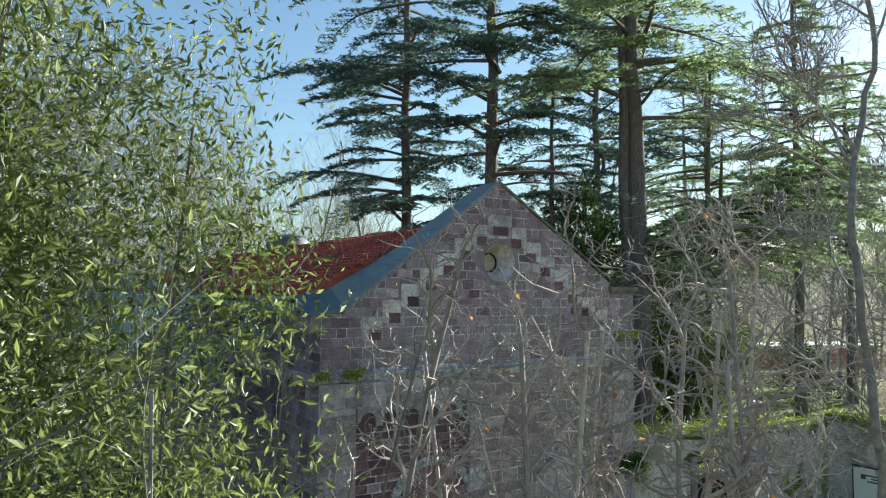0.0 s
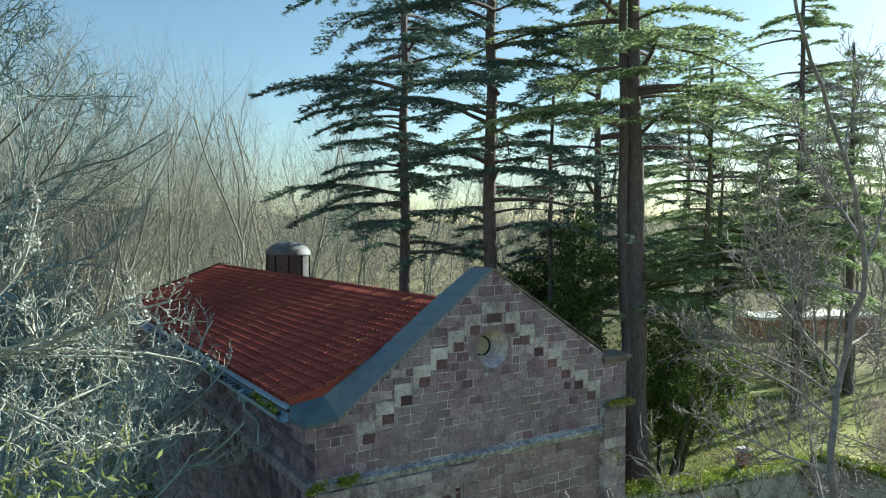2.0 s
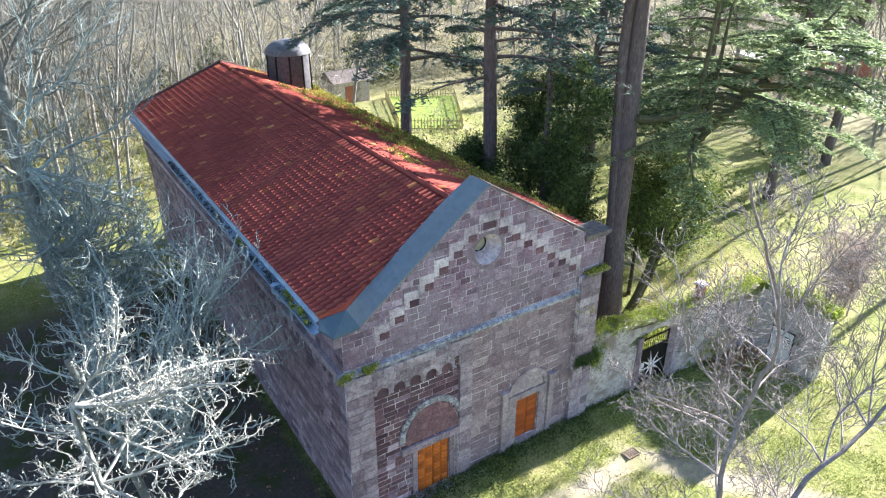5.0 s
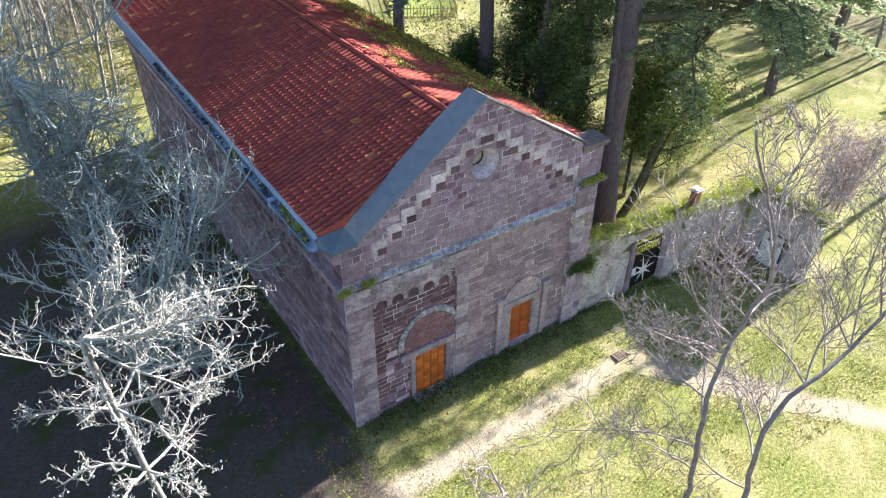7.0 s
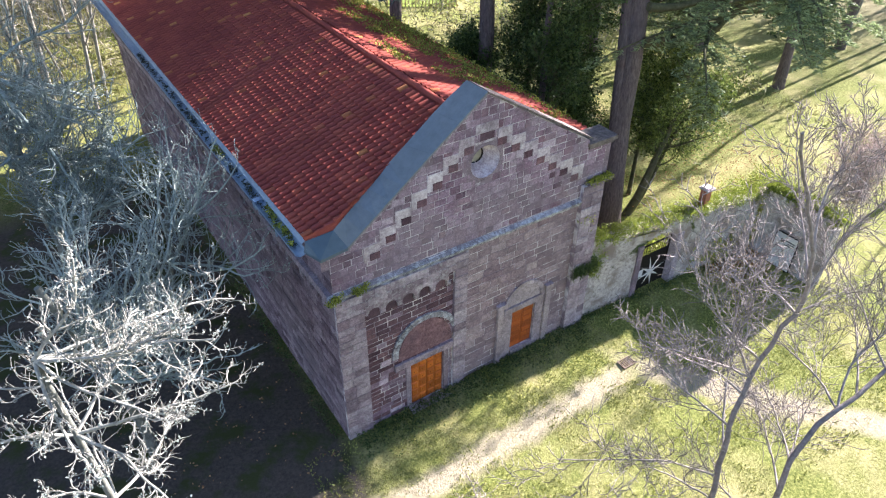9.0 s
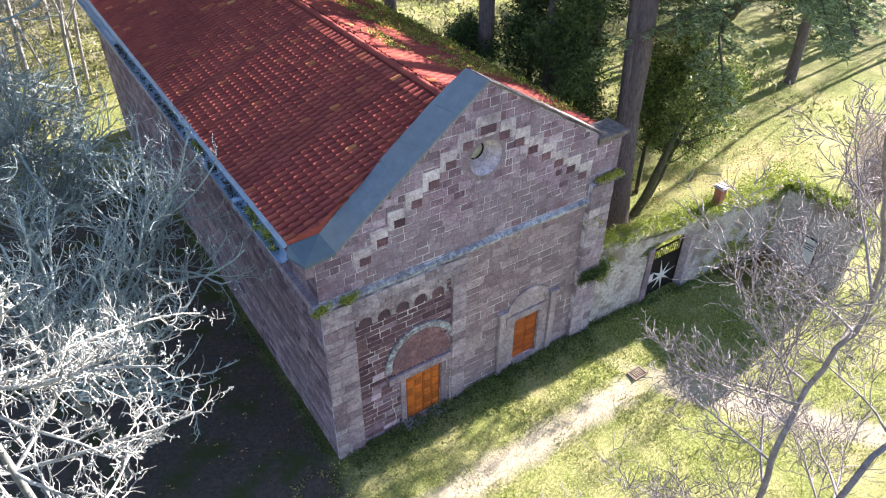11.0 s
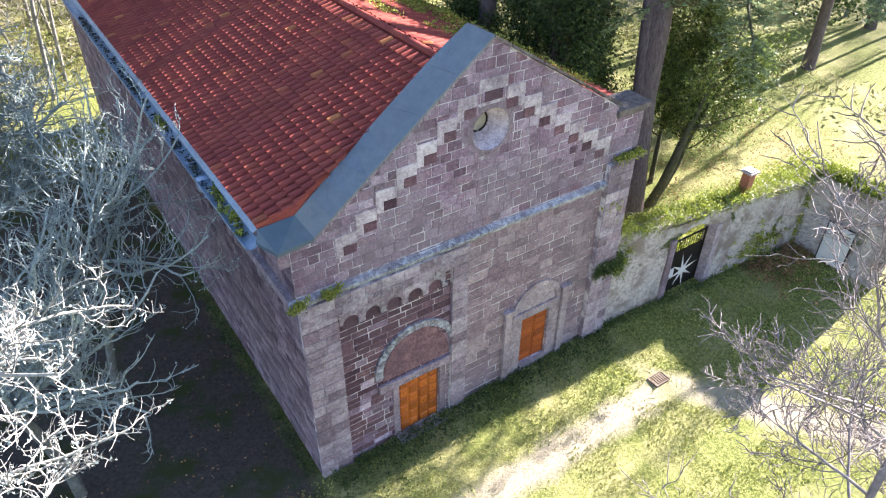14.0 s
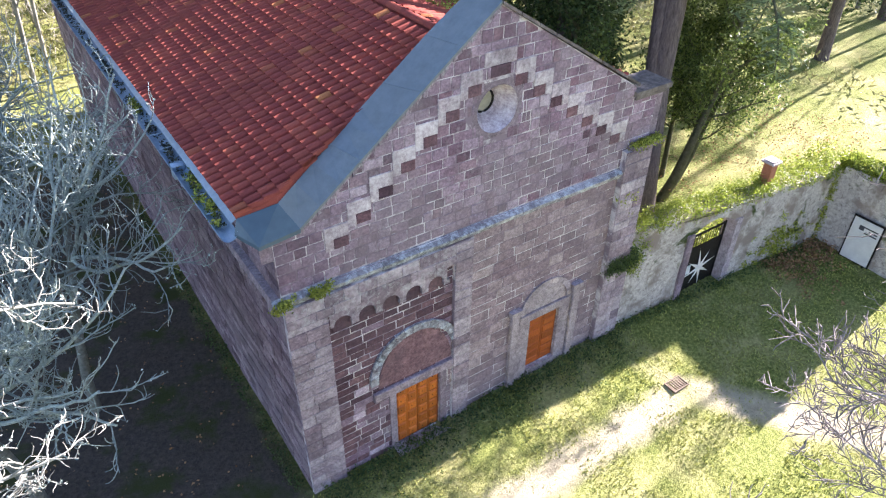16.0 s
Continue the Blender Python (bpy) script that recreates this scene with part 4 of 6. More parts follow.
def boundary_wall():
    ob = thing("boundary_wall", "tall grey rubble wall with weathered render beside the church", "wall", kind="structure")
    rng = random.Random(3)

    def piece(x0, x1, z0a, z0b, z1a, z1b, y_off=0.0, thick=0.55, name="wall_panel"):
        g, n, k = Geo(), 14, 8
        # an uneven face: rows and columns pushed in and out
        fr = []
        for i in range(n + 1):
            for j in range(k + 1):
                u, v = i / n, j / k
                x = x0 + (x1 - x0) * u
                zb, zt = z0a + (z0b - z0a) * u, z1a + (z1b - z1a) * u
                z = zb + (zt - zb) * v
                d = 0.05 * noise.noise(Vector((x * 1.7, z * 1.7, 9.0))) if 0 < i < n else 0.0
                fr.append((x, wall_y(x) + y_off + d, z))
        fs = [(i * (k + 1) + j, (i + 1) * (k + 1) + j, (i + 1) * (k + 1) + j + 1, i * (k + 1) + j + 1) for i in range(n) for j in range(k)]
        g.add(fr, fs)
        b = [(x0, wall_y(x0) + thick, z0a), (x1, wall_y(x1) + thick, z0b), (x1, wall_y(x1) + thick, z1b), (x0, wall_y(x0) + thick, z1a)]
        f = [(x0, wall_y(x0) + y_off + 0.02, z0a), (x1, wall_y(x1) + y_off + 0.02, z0b), (x1, wall_y(x1) + y_off + 0.02, z1b), (x0, wall_y(x0) + y_off + 0.02, z1a)]
        g.add(f + b, [(7, 6, 5, 4), (3, 2, 6, 7), (0, 3, 7, 4), (2, 1, 5, 6)])
        return part(name, g, rubble, ob)

    piece(12.02, 15.2, -0.3, -0.2, 4.35, 4.1)
    piece(17.5, 23.6, -0.2, 0.0, 4.0, 3.9)
    # over the gate: a segmental arch
    g, n = Geo(), 12
    xs = np.linspace(15.2, 17.5, n + 1)
    under = [3.35 + 0.42 * math.sin(math.pi * i / n) for i in range(n + 1)]
    for i in range(n):
        a, b = xs[i], xs[i + 1]
        vs = [(a, wall_y(a), under[i]), (b, wall_y(b), under[i + 1]), (b, wall_y(b), 4.05), (a, wall_y(a), 4.08)]
        vs += [(x, y + 0.55, z) for x, y, z in vs]
        g.add(vs, [(0, 1, 2, 3), (7, 6, 5, 4), (0, 4, 5, 1), (3, 2, 6, 7)])
    part("gate_head", g, rubble, ob, "shallow arched head over the gate")
    for x0, x1 in ((15.0, 15.32), (17.42, 17.78)):
        y = wall_y(x0)
        part("gate_jamb", Geo().box(x0, y - 0.09, 0.0, x1, y + 0.4, 3.45), stone_grey, ob, "dressed grey stone gate jamb")
    part("threshold", Geo().box(15.1, wall_y(16) - 0.3, -0.1, 17.7, wall_y(16) + 0.5, 0.16), stone_grey, ob)
    # return wall towards the lawn
    side_piece = Geo()
    n, k = 12, 8
    fr = []
    for i in range(n + 1):
        for j in range(k + 1):
            u, v = i / n, j / k
            y = -1.0 - 3.75 * u
            z = -0.3 + (3.9 - 0.1 * u + 0.3) * v
            fr.append((23.15 + 0.05 * noise.noise(Vector((y * 1.7, z * 1.7, 2.0))), y, z))
    side_piece.add(fr, [(i * (k + 1) + j, (i + 1) * (k + 1) + j, (i + 1) * (k + 1) + j + 1, i * (k + 1) + j + 1) for i in range(n) for j in range(k)])
    side_piece.add([(23.17, -4.75, -0.3), (23.7, -4.75, -0.3), (23.7, -4.75, 3.8), (23.17, -4.75, 3.8), (23.17, -1.0, -0.3), (23.7, -1.0, -0.3), (23.7, -1.0, 3.9), (23.17, -1.0, 3.9)],
                   [(0, 1, 2, 3), (1, 5, 6, 2), (3, 2, 6, 7)])
    part("return_wall", side_piece, rubble, ob, "return of the wall in deep shade")
    # rough capping stones
    x = 12.1
    while x < 23.3:
        w = rng.uniform(0.35, 0.7)
        z = 4.38 - 0.043 * (x - 12)
        y = wall_y(x)
        part("capping_stone", Geo().box(x, y - 0.08, z - 0.03, x + w - 0.02, y + 0.6, z + rng.uniform(0.06, 0.14)), rubble, ob)
        x += w
    y = -1.2
    while y > -4.5:
        w = rng.uniform(0.35, 0.7)
        part("capping_stone", Geo().box(23.08, y - w + 0.02, 3.84, 23.75, y, 4.22 + rng.uniform(0, 0.1)), rubble, ob)
        y -= w


boundary_wall()


def iron_gate():
    gate = thing("garden_gate", "dark iron gate with a large pale eight-pointed star", "gate")
    y = wall_y(16.3) + 0.2
    part("gate_frame", Geo().box(15.34, y, 0.18, 15.4, y + 0.05, 3.2).box(17.36, y, 0.18, 17.42, y + 0.05, 3.2).box(15.34, y, 0.2, 17.42, y + 0.05, 0.27).box(15.34, y, 2.45, 17.42, y + 0.05, 2.56).box(15.34, y, 3.1, 17.42, y + 0.05, 3.17), dark_iron, gate)
    part("gate_panel", Geo().box(15.4, y + 0.03, 0.27, 17.36, y + 0.045, 2.45), dark_iron, gate, "dark sheet behind the star")
    for i in range(13):
        x = 15.5 + i * 0.15
        part("bar", Geo().tube([(x, y + 0.02, 2.56), (x, y + 0.02, 3.1)], [0.012, 0.012], 5), dark_iron, gate)
    cx, cz = 16.35, 1.42
    for i in range(8):
        a = math.pi * i / 4 + 0.2
        r = 0.98 if i % 2 == 0 else 0.8
        tip = (cx + r * math.cos(a), y - 0.01, cz + r * math.sin(a))
        l, q = a + 0.39, a - 0.39
        b = 0.2
        g = Geo().add([(cx, y - 0.06, cz), (cx + b * math.cos(q), y - 0.02, cz + b * math.sin(q)), tip, (cx + b * math.cos(l), y - 0.02, cz + b * math.sin(l)), (cx, y + 0.028, cz)],
                      [(0, 1, 2), (0, 2, 3), (4, 2, 1), (4, 3, 2)])
        part("star_ray", g, pale_metal, gate, "pale metal ray of the star")
    part("notice", Geo().box(15.5, y - 0.02, 1.35, 15.8, y + 0.02, 1.75), board_white, gate, "small white notice")


iron_gate()


def notice_board():
    ob = thing("notice_board", "faded white notice board in a dark frame against the wall", "sign")
    x = 23.0
    part("frame", Geo().box(x - 0.06, -3.5, 0.6, x, -2.25, 2.62), dark_iron, ob)
    panel = part("panel", Geo().box(x - 0.085, -3.44, 0.66, x - 0.06, -2.31, 2.56), board_white, ob)
    for i, (a, w) in enumerate(((1.0, 0.5), (1.12, 0.35), (1.26, 0.55))):
        part("text_bar", Geo().box(x - 0.089, -3.35, 2.0 + 0.12 * i, x - 0.085, -3.35 + w, 2.06 + 0.12 * i), board_ink, panel)
    part("mark", Geo().box(x - 0.089, -2.8, 2.1, x - 0.085, -2.6, 2.3), board_ink, panel)
    for y in (-3.3, -2.45):
        part("post", Geo().tube([(x - 0.03, y, 0.3), (x - 0.03, y, 0.62)], [0.03, 0.03], 6), dark_iron, ob)


notice_board()


def chimney_pot():
    ob = thing("chimney_pot", "square terracotta chimney pot standing on the wall", "chimney pot")
    part("shaft", Geo().box(19.12, -0.34, 4.0, 19.48, 0.02, 5.1), terracotta, ob)
    part("cap", Geo().box(19.03, -0.43, 5.1, 19.57, 0.11, 5.17).box(19.09, -0.37, 5.17, 19.51, 0.05, 5.22), stone_pale, ob, "pale stone cap")


def drain():
    ob = thing("drain_grate", "rusty iron drain grate set in the lawn", "drain grate")
    z = ground_z(12.0, -3.2)
    part("frame", Geo().box(11.65, -3.45, z - 0.05, 12.35, -3.41, z + 0.05).box(11.65, -3.0, z - 0.05, 12.35, -2.96, z + 0.05).box(11.65, -3.41, z - 0.05, 11.69, -3.0, z + 0.05).box(12.31, -3.41, z - 0.05, 12.35, -3.0, z + 0.05), old_wood, ob)
    for i in range(6):
        part("grate_bar", Geo().box(11.72 + i * 0.1, -3.41, z, 11.765 + i * 0.1, -3.0, z + 0.03), old_wood, ob)


chimney_pot()
drain()


# ---- beyond the church: garden hut, fence, far house ----


def garden_hut():
    ob = thing("garden_hut", "small rubble stone hut with a red-brown door", "hut")
    x, y = 27.2, 55.0
    z = ground_z(x, y)
    part("wall", Geo().box(x - 2.2, y, z - 0.3, x + 2.2, y + 4, z + 2.6), rubble, ob)
    part("roof", Geo().add([(x - 2.5, y - 0.3, z + 2.5), (x + 2.5, y - 0.3, z + 2.5), (x + 2.5, y + 2, z + 3.5), (x - 2.5, y + 2, z + 3.5), (x - 2.5, y + 4.3, z + 2.5), (x + 2.5, y + 4.3, z + 2.5), (x - 2.5, y + 2, z + 2.5), (x + 2.5, y + 2, z + 2.5)],
                           [(0, 1, 2, 3), (3, 2, 5, 4), (0, 3, 4), (1, 5, 2)]), slab_mat, ob, "dark slate roof")
    part("door", Geo().box(x - 0.9, y - 0.06, z, x + 0.1, y, z + 2.0), terracotta, ob)


GARDEN = [(31.7, 55.2), (39.1, 51.5), (32.0, 39.2), (26.4, 42.7)]


def garden_lawn():
    (ax, ay), (bx, by), (cx, cy), (dx, dy) = GARDEN
    n, g = 12, Geo()
    for j in range(n + 1):
        for i in range(n + 1):
            u, v = i / n, j / n
            x = (ax * (1 - u) + bx * u) * (1 - v) + (dx * (1 - u) + cx * u) * v
            y = (ay * (1 - u) + by * u) * (1 - v) + (dy * (1 - u) + cy * u) * v
            g.v.append((x, y, ground_z(x, y) + 0.08))
    g.f = [(j * (n + 1) + i, (j + 1) * (n + 1) + i, (j + 1) * (n + 1) + i + 1, j * (n + 1) + i + 1) for j in range(n) for i in range(n)]
    solo("garden_lawn", g, plain_mat("lush_grass", (0.09, 0.14, 0.025), (0.26, 0.32, 0.07), 1.6, 0.9, 0, 0.1, 0.8), "bright green grass inside the fenced garden", "lawn", kind="structure")


garden_lawn()


def picket_fence():
    ob = thing("picket_fence", "pale wooden picket fence round a small sunny garden", "fence")
    me = Geo().box(-0.05, -0.015, 0, 0.05, 0.015, 1.15).mesh("picket", plain_mat("pale_pine", (0.45, 0.38, 0.2), (0.66, 0.58, 0.34), 6))
    for (x0, y0), (x1, y1) in zip(GARDEN, GARDEN[1:] + GARDEN[:1]):
        n = int(math.hypot(x1 - x0, y1 - y0) / 0.32)
        for i in range(n):
            x, y = x0 + (x1 - x0) * i / n, y0 + (y1 - y0) * i / n
            o = part("picket", me, None, ob)
            o.location = (x, y, ground_z(x, y))
            o.rotation_euler = (0, 0, math.atan2(y1 - y0, x1 - x0))
        for h in (0.3, 0.85):
            part("rail", Geo().tube([(x0, y0, ground_z(x0, y0) + h), (x1, y1, ground_z(x1, y1) + h)], [0.035, 0.035], 4), old_wood, ob)


def far_house():
    ob = thing("long_shed", "long low shed with a pale roof among the trees", "shed")
    x, y = 88.0, 36.0
    z = ground_z(x, y)
    m = Matrix.Translation((x, y, z)) @ Matrix.Rotation(radians(-20), 4, "Z")
    part("wall", Geo().box(-9, -3, -1, 9, 3, 2.6, m), terracotta, ob)
    part("roof", Geo().box(-9.6, -3.6, 2.6, 9.6, 3.6, 3.0, m), pale_metal, ob)


garden_hut()
picket_fence()
far_house()

# ---- trees and plants ----


def unit(v):
    return v * (1.0 / (math.sqrt(v[0] * v[0] + v[1] * v[1] + v[2] * v[2]) + 1e-9))


def cross(a, b):
    return np.array([a[1] * b[2] - a[2] * b[1], a[2] * b[0] - a[0] * b[2], a[0] * b[1] - a[1] * b[0]])


def grow(rng, start, heading, length, radius, level, out, style):
    """A branch as a bent, tapering line, with side branches; appends (level, points, radii) to out."""
    n = style["segments"][level]
    radius = max(radius, style.get("least", 0.0))
    pts, p, d = [np.array(start, float)], np.array(start, float), unit(np.array(heading, float))
    for i in range(n):
        wander = rng.normal(0, style["wander"][level], 3)
        d = unit(d + wander + np.array([0, 0, style["lift"][level]]))
        p = p + d * length / n
        pts.append(p.copy())
    end = style["taper"][level]
    radii = radius * (1 - (1 - end) * np.arange(n + 1) / n)
    out.append((level, np.array(pts), radii))
    if level + 1 >= len(style["segments"]):
        return
    kids = style["children"][level]
    kids = max(1, int(round(kids * rng.uniform(0.75, 1.25))))
    lo = style["first"][level]
    for k in range(kids):
        u = lo + (1 - lo) * (k + rng.uniform(0.1, 0.9)) / kids
        i = min(int(u * n), n - 1)
        f = u * n - i
        q = pts[i] * (1 - f) + pts[i + 1] * f
        along = unit(pts[i + 1] - pts[i])
        side = unit(cross(along, rng.normal(0, 1, 3)))
        if style.get("flat") and level >= 1:
            side[2] *= 0.35
            side = unit(side)
        ang = rng.uniform(*style["angle"][level])
        kid = along * math.cos(ang) + side * math.sin(ang)
        grow(rng, q, kid, length * rng.uniform(*style["shrink"][level]) * (1.15 - 0.5 * u), radius * (1 - u * (1 - end)) * style["thin"][level], level + 1, out, style)


def tubes(branches, sides, levels):
    g = Geo()
    for level, pts, radii in branches:
        if level in levels:
            g.tube(pts, radii, sides[min(level, len(sides) - 1)], level == 0)
    return g


def scatter_leaves(rng, anchors, count, size, spread, droop=0.0, narrow=0.45, flat=0.0):
    """Small folded leaves round the anchor points, as one mesh."""
    anchors = np.asarray(anchors, float)
    c = anchors[rng.integers(0, len(anchors), count)] + rng.normal(0, spread, (count, 3))
    d = rng.normal(0, 1, (count, 3))
    d[:, 2] = d[:, 2] * (1 - flat) - droop
    d /= np.linalg.norm(d, axis=1, keepdims=True) + 1e-9
    s = np.cross(d, rng.normal(0, 1, (count, 3)))
    s /= np.linalg.norm(s, axis=1, keepdims=True) + 1e-9
    ln = size * rng.uniform(0.6, 1.3, (count, 1))
    a, b = c - d * ln * 0.5, c + d * ln * 0.5
    up = np.cross(d, s)
    l, r = c + s * ln * narrow * 0.5 + up * ln * 0.06, c - s * ln * narrow * 0.5 + up * ln * 0.06
    return Geo().run(np.stack([a, l, b, r], 1), np.arange(4 * count).reshape(-1, 4))


def leaf_anchor(branches, levels):
    return np.concatenate([pts[1:] for level, pts, _ in branches if level in levels])


SPREADING = dict(segments=[6, 7, 6, 5, 4], wander=[0.06, 0.10, 0.16, 0.22, 0.25], lift=[0.05, 0.03, 0.05, 0.08, 0.10], taper=[0.55, 0.35, 0.3, 0.35, 0.5],
                 children=[7, 9, 8, 6], first=[0.45, 0.2, 0.12, 0.1], angle=[(0.7, 1.25), (0.5, 1.0), (0.5, 1.1), (0.5, 1.1)],
                 shrink=[(0.55, 0.8), (0.38, 0.6), (0.35, 0.55), (0.35, 0.6)], thin=[0.55, 0.5, 0.5, 0.55])
UPRIGHT = dict(SPREADING, lift=[0.08, 0.16, 0.14, 0.12, 0.1], children=[8, 8, 6, 4], angle=[(0.35, 0.75), (0.4, 0.8), (0.4, 0.9), (0.4, 1.0)], first=[0.3, 0.2, 0.15, 0.1])


def bare_tree(name, label, seed, base, heading, height, radius, style, bark, group="", sides=(9, 7, 5, 4, 3), limbs=(), trunk_bark=None, stem=None):
    """limbs: further main limbs, from a height on the trunk towards a point; stem: bends of a crooked trunk."""
    rng = np.random.default_rng(seed)
    out = []
    if stem is None:
        grow(rng, base, heading, height, radius, 0, out, style)
    else:
        way = np.array([base, *stem], float)
        run = np.concatenate([[0], np.cumsum(np.linalg.norm(np.diff(way, axis=0), axis=1))])
        at = np.linspace(0, run[-1], 5 * len(way))
        pts = np.stack([np.interp(at, run, way[:, a]) for a in range(3)], 1)
        pts[1:-1] = 0.25 * pts[:-2] + 0.5 * pts[1:-1] + 0.25 * pts[2:]
        pts[1:-1] += rng.normal(0, 0.025, (len(pts) - 2, 3))
        out.append((0, pts, np.linspace(radius, radius * 0.22, len(pts))))
    stem = out[0][1]
    for z, target in limbs:
        i = int(np.argmin(abs(stem[:, 2] - z)))
        way = np.array(target) - stem[i]
        grow(rng, stem[i], way + np.array([0, 0, -0.12 * np.linalg.norm(way)]), np.linalg.norm(way) * style.get("reach", 0.88), radius * style.get("limb", 0.34), 1, out, dict(style, wander=[0.06, 0.1, *style["wander"][2:]]))
    ob = thing(name, label, "tree", group)
    ob.location = base
    for level, pts, radii in out:
        if level == 0 or (level == 1 and group != "woods"):
            g = Geo().tube(pts - np.array(base), radii, sides[level], True)
            part("trunk" if level == 0 else "limb", g, trunk_bark if trunk_bark and level == 0 else bark, ob, "", True)
    for nm, levels in (("limb_frame", (1,) if group == "woods" else ()), ("branch_frame", (2,)), ("twig_crown", (3, 4))):
        g = tubes(out, sides, levels)
        if g.runs:
            g.shift(-np.array(base))
            tagged(part(nm, g, bark, ob, "", True), kind="stuff")
    return ob, out


def below(x, y, d=0.15):
    return (x, y, ground_z(x, y) - d)


# lichen-grey trees on the north side
CORAL = dict(segments=[6, 10, 8, 6], wander=[0.06, 0.17, 0.22, 0.26], lift=[0.05, 0.02, 0.07, 0.12], taper=[0.5, 0.4, 0.42, 0.45], children=[6, 11, 7], first=[0.5, 0.18, 0.12],
             angle=[(0.7, 1.25), (0.5, 1.0), (0.5, 1.05)], shrink=[(0.4, 0.55), (0.28, 0.48), (0.3, 0.55)], thin=[0.34, 0.6, 0.66], least=0.016)


def fan(rng, n, centre, size, low, high):
    """Limbs from heights on the trunk to points spread through an oval crown."""
    found = []
    for i in range(n):
        d = unit(rng.normal(0, 1, 3)) * rng.uniform(0.55, 1.0)
        found.append((rng.uniform(low, high), tuple(np.array(centre) + d * np.array(size))))
    return found


def lichened(label, seed, base, heading, height, radius, style, limbs, flakes, bark=lichen_bark):
    ob, out = bare_tree("lichened_tree", label, seed, base, heading, height, radius, style, bark, "lichened trees", limbs=limbs, trunk_bark=old_lichen)
    rng = np.random.default_rng(seed + 500)
    g = scatter_leaves(rng, leaf_anchor(out, (1, 2, 3)), flakes, 0.06, 0.02, 0.0, 0.6)
    g.shift(-np.array(base))
    tagged(part("lichen_tuft", g, lichen_flake, ob, "shaggy pale lichen"), kind="stuff")


seeded = np.random.default_rng(5)
lichened("bare spreading tree crusted with white-green lichen", 14, below(-7.7, -3.7), (0.065, -0.07, 1), 12.9, 0.13, dict(CORAL, segments=[6, 12, 9, 6], wander=[0.05, 0.2, 0.26, 0.3], children=[2, 14, 8], shrink=[(0.4, 0.55), (0.24, 0.42), (0.26, 0.46)], lift=[0.0, 0.0, 0.05, 0.12], least=0.009),
         [(12.4, (-4.3, -6.5, 11.7)), (12.0, (-3.2, -4.0, 11.9)), (11.0, (-4.2, -5.4, 11.4)), (10.6, (-6.1, -6.9, 10.2)), (11.5, (-7.6, -6.8, 11.2)), (11.0, (-9.6, -4.6, 11.8)),
          (12.6, (-6.4, -5.2, 14.8)), (10.5, (-5.0, -2.4, 11.6)), (8.5, (-6.9, -6.4, 8.4)), (8.0, (-8.8, -6.0, 9.0)), (7.0, (-4.8, -2.4, 7.6)), (7.5, (-9.4, -3.0, 9.0)), (12.2, (-5.6, -7.0, 12.4)), (11.8, (-5.0, -4.4, 13.2)), (11.2, (-8.4, -6.4, 10.6))], 2600, sunlit_lichen)
lichened("tall bare tree, its lichen tinted blue-green for shade, reaching over the eaves", 23, below(-7.2, 13.5), (0.02, -0.02, 1), 25.0, 0.27, dict(CORAL, first=[0.4, 0.2, 0.12], shrink=[(0.24, 0.34), (0.3, 0.48), (0.35, 0.6)], children=[18, 12, 8]),
         [(6.5, (-0.4, 10.5, 10.2)), (6.0, (-1.0, 13.5, 9.0)), (6.5, (-2.2, 8.0, 10.4)), (6.0, (-3.0, 10.5, 9.0)), (5.5, (-3.4, 16.0, 8.6))] + fan(seeded, 20, (-5.0, 12.0, 11.2), (3.8, 5.0, 4.4), 5.5, 12.0), 1500, shaded_lichen)
bare_tree("lichened_tree", "very tall broad bare tree beyond the church", 31, below(-7.6, 25.5), (0.03, 0.0, 1), 25.0, 0.36, dict(SPREADING, children=[24, 12, 8, 4], first=[0.3, 0.2, 0.12, 0.1], shrink=[(0.42, 0.58), (0.38, 0.6), (0.35, 0.55), (0.35, 0.6)], lift=[0.05, 0.06, 0.07, 0.08, 0.1], thin=[0.36, 0.5, 0.55, 0.6]), old_lichen, "lichened trees", trunk_bark=old_lichen)
lichened("bare lichened tree beside the earth path", 47, below(-6.6, 3.6), (0.03, 0.0, 1), 9.5, 0.2, dict(CORAL, least=0.015, children=[6, 10, 6]),
         [(4.0, (-2.9, 0.6, 6.0)), (5.0, (-2.2, 6.6, 9.4)), (5.0, (-1.9, 4.2, 9.4)), (5.0, (-2.6, 2.0, 9.2)), (5.0, (-3.0, 0.2, 8.6)), (4.5, (-3.2, -1.0, 7.6)), (4.0, (-3.0, 3.4, 7.0)), (5.0, (-4.4, -0.4, 9.4)), (4.5, (-3.8, 6.2, 8.0))]
         + fan(seeded, 14, (-5.2, 4.0, 8.8), (3.2, 5.0, 2.4), 3.5, 7.0), 2600)

lichened("bare lichened tree leaning over the side wall", 48, below(-4.6, 6.8), (0.08, -0.05, 1), 9.0, 0.17, dict(CORAL, least=0.013, children=[4, 8, 5]),
         [(6.5, (-1.0, 7.8, 10.3)), (6.5, (-1.2, 4.4, 10.2)), (6.0, (-1.6, 1.6, 9.8)), (5.5, (-1.6, 9.6, 9.6)), (5.0, (-2.0, 0.2, 8.4)), (7.0, (-2.4, 3.0, 11.4)), (7.0, (-2.0, 6.2, 11.6))]
         + fan(seeded, 5, (-3.0, 5.4, 9.6), (1.6, 4.4, 1.6), 4.5, 7.5), 2200)

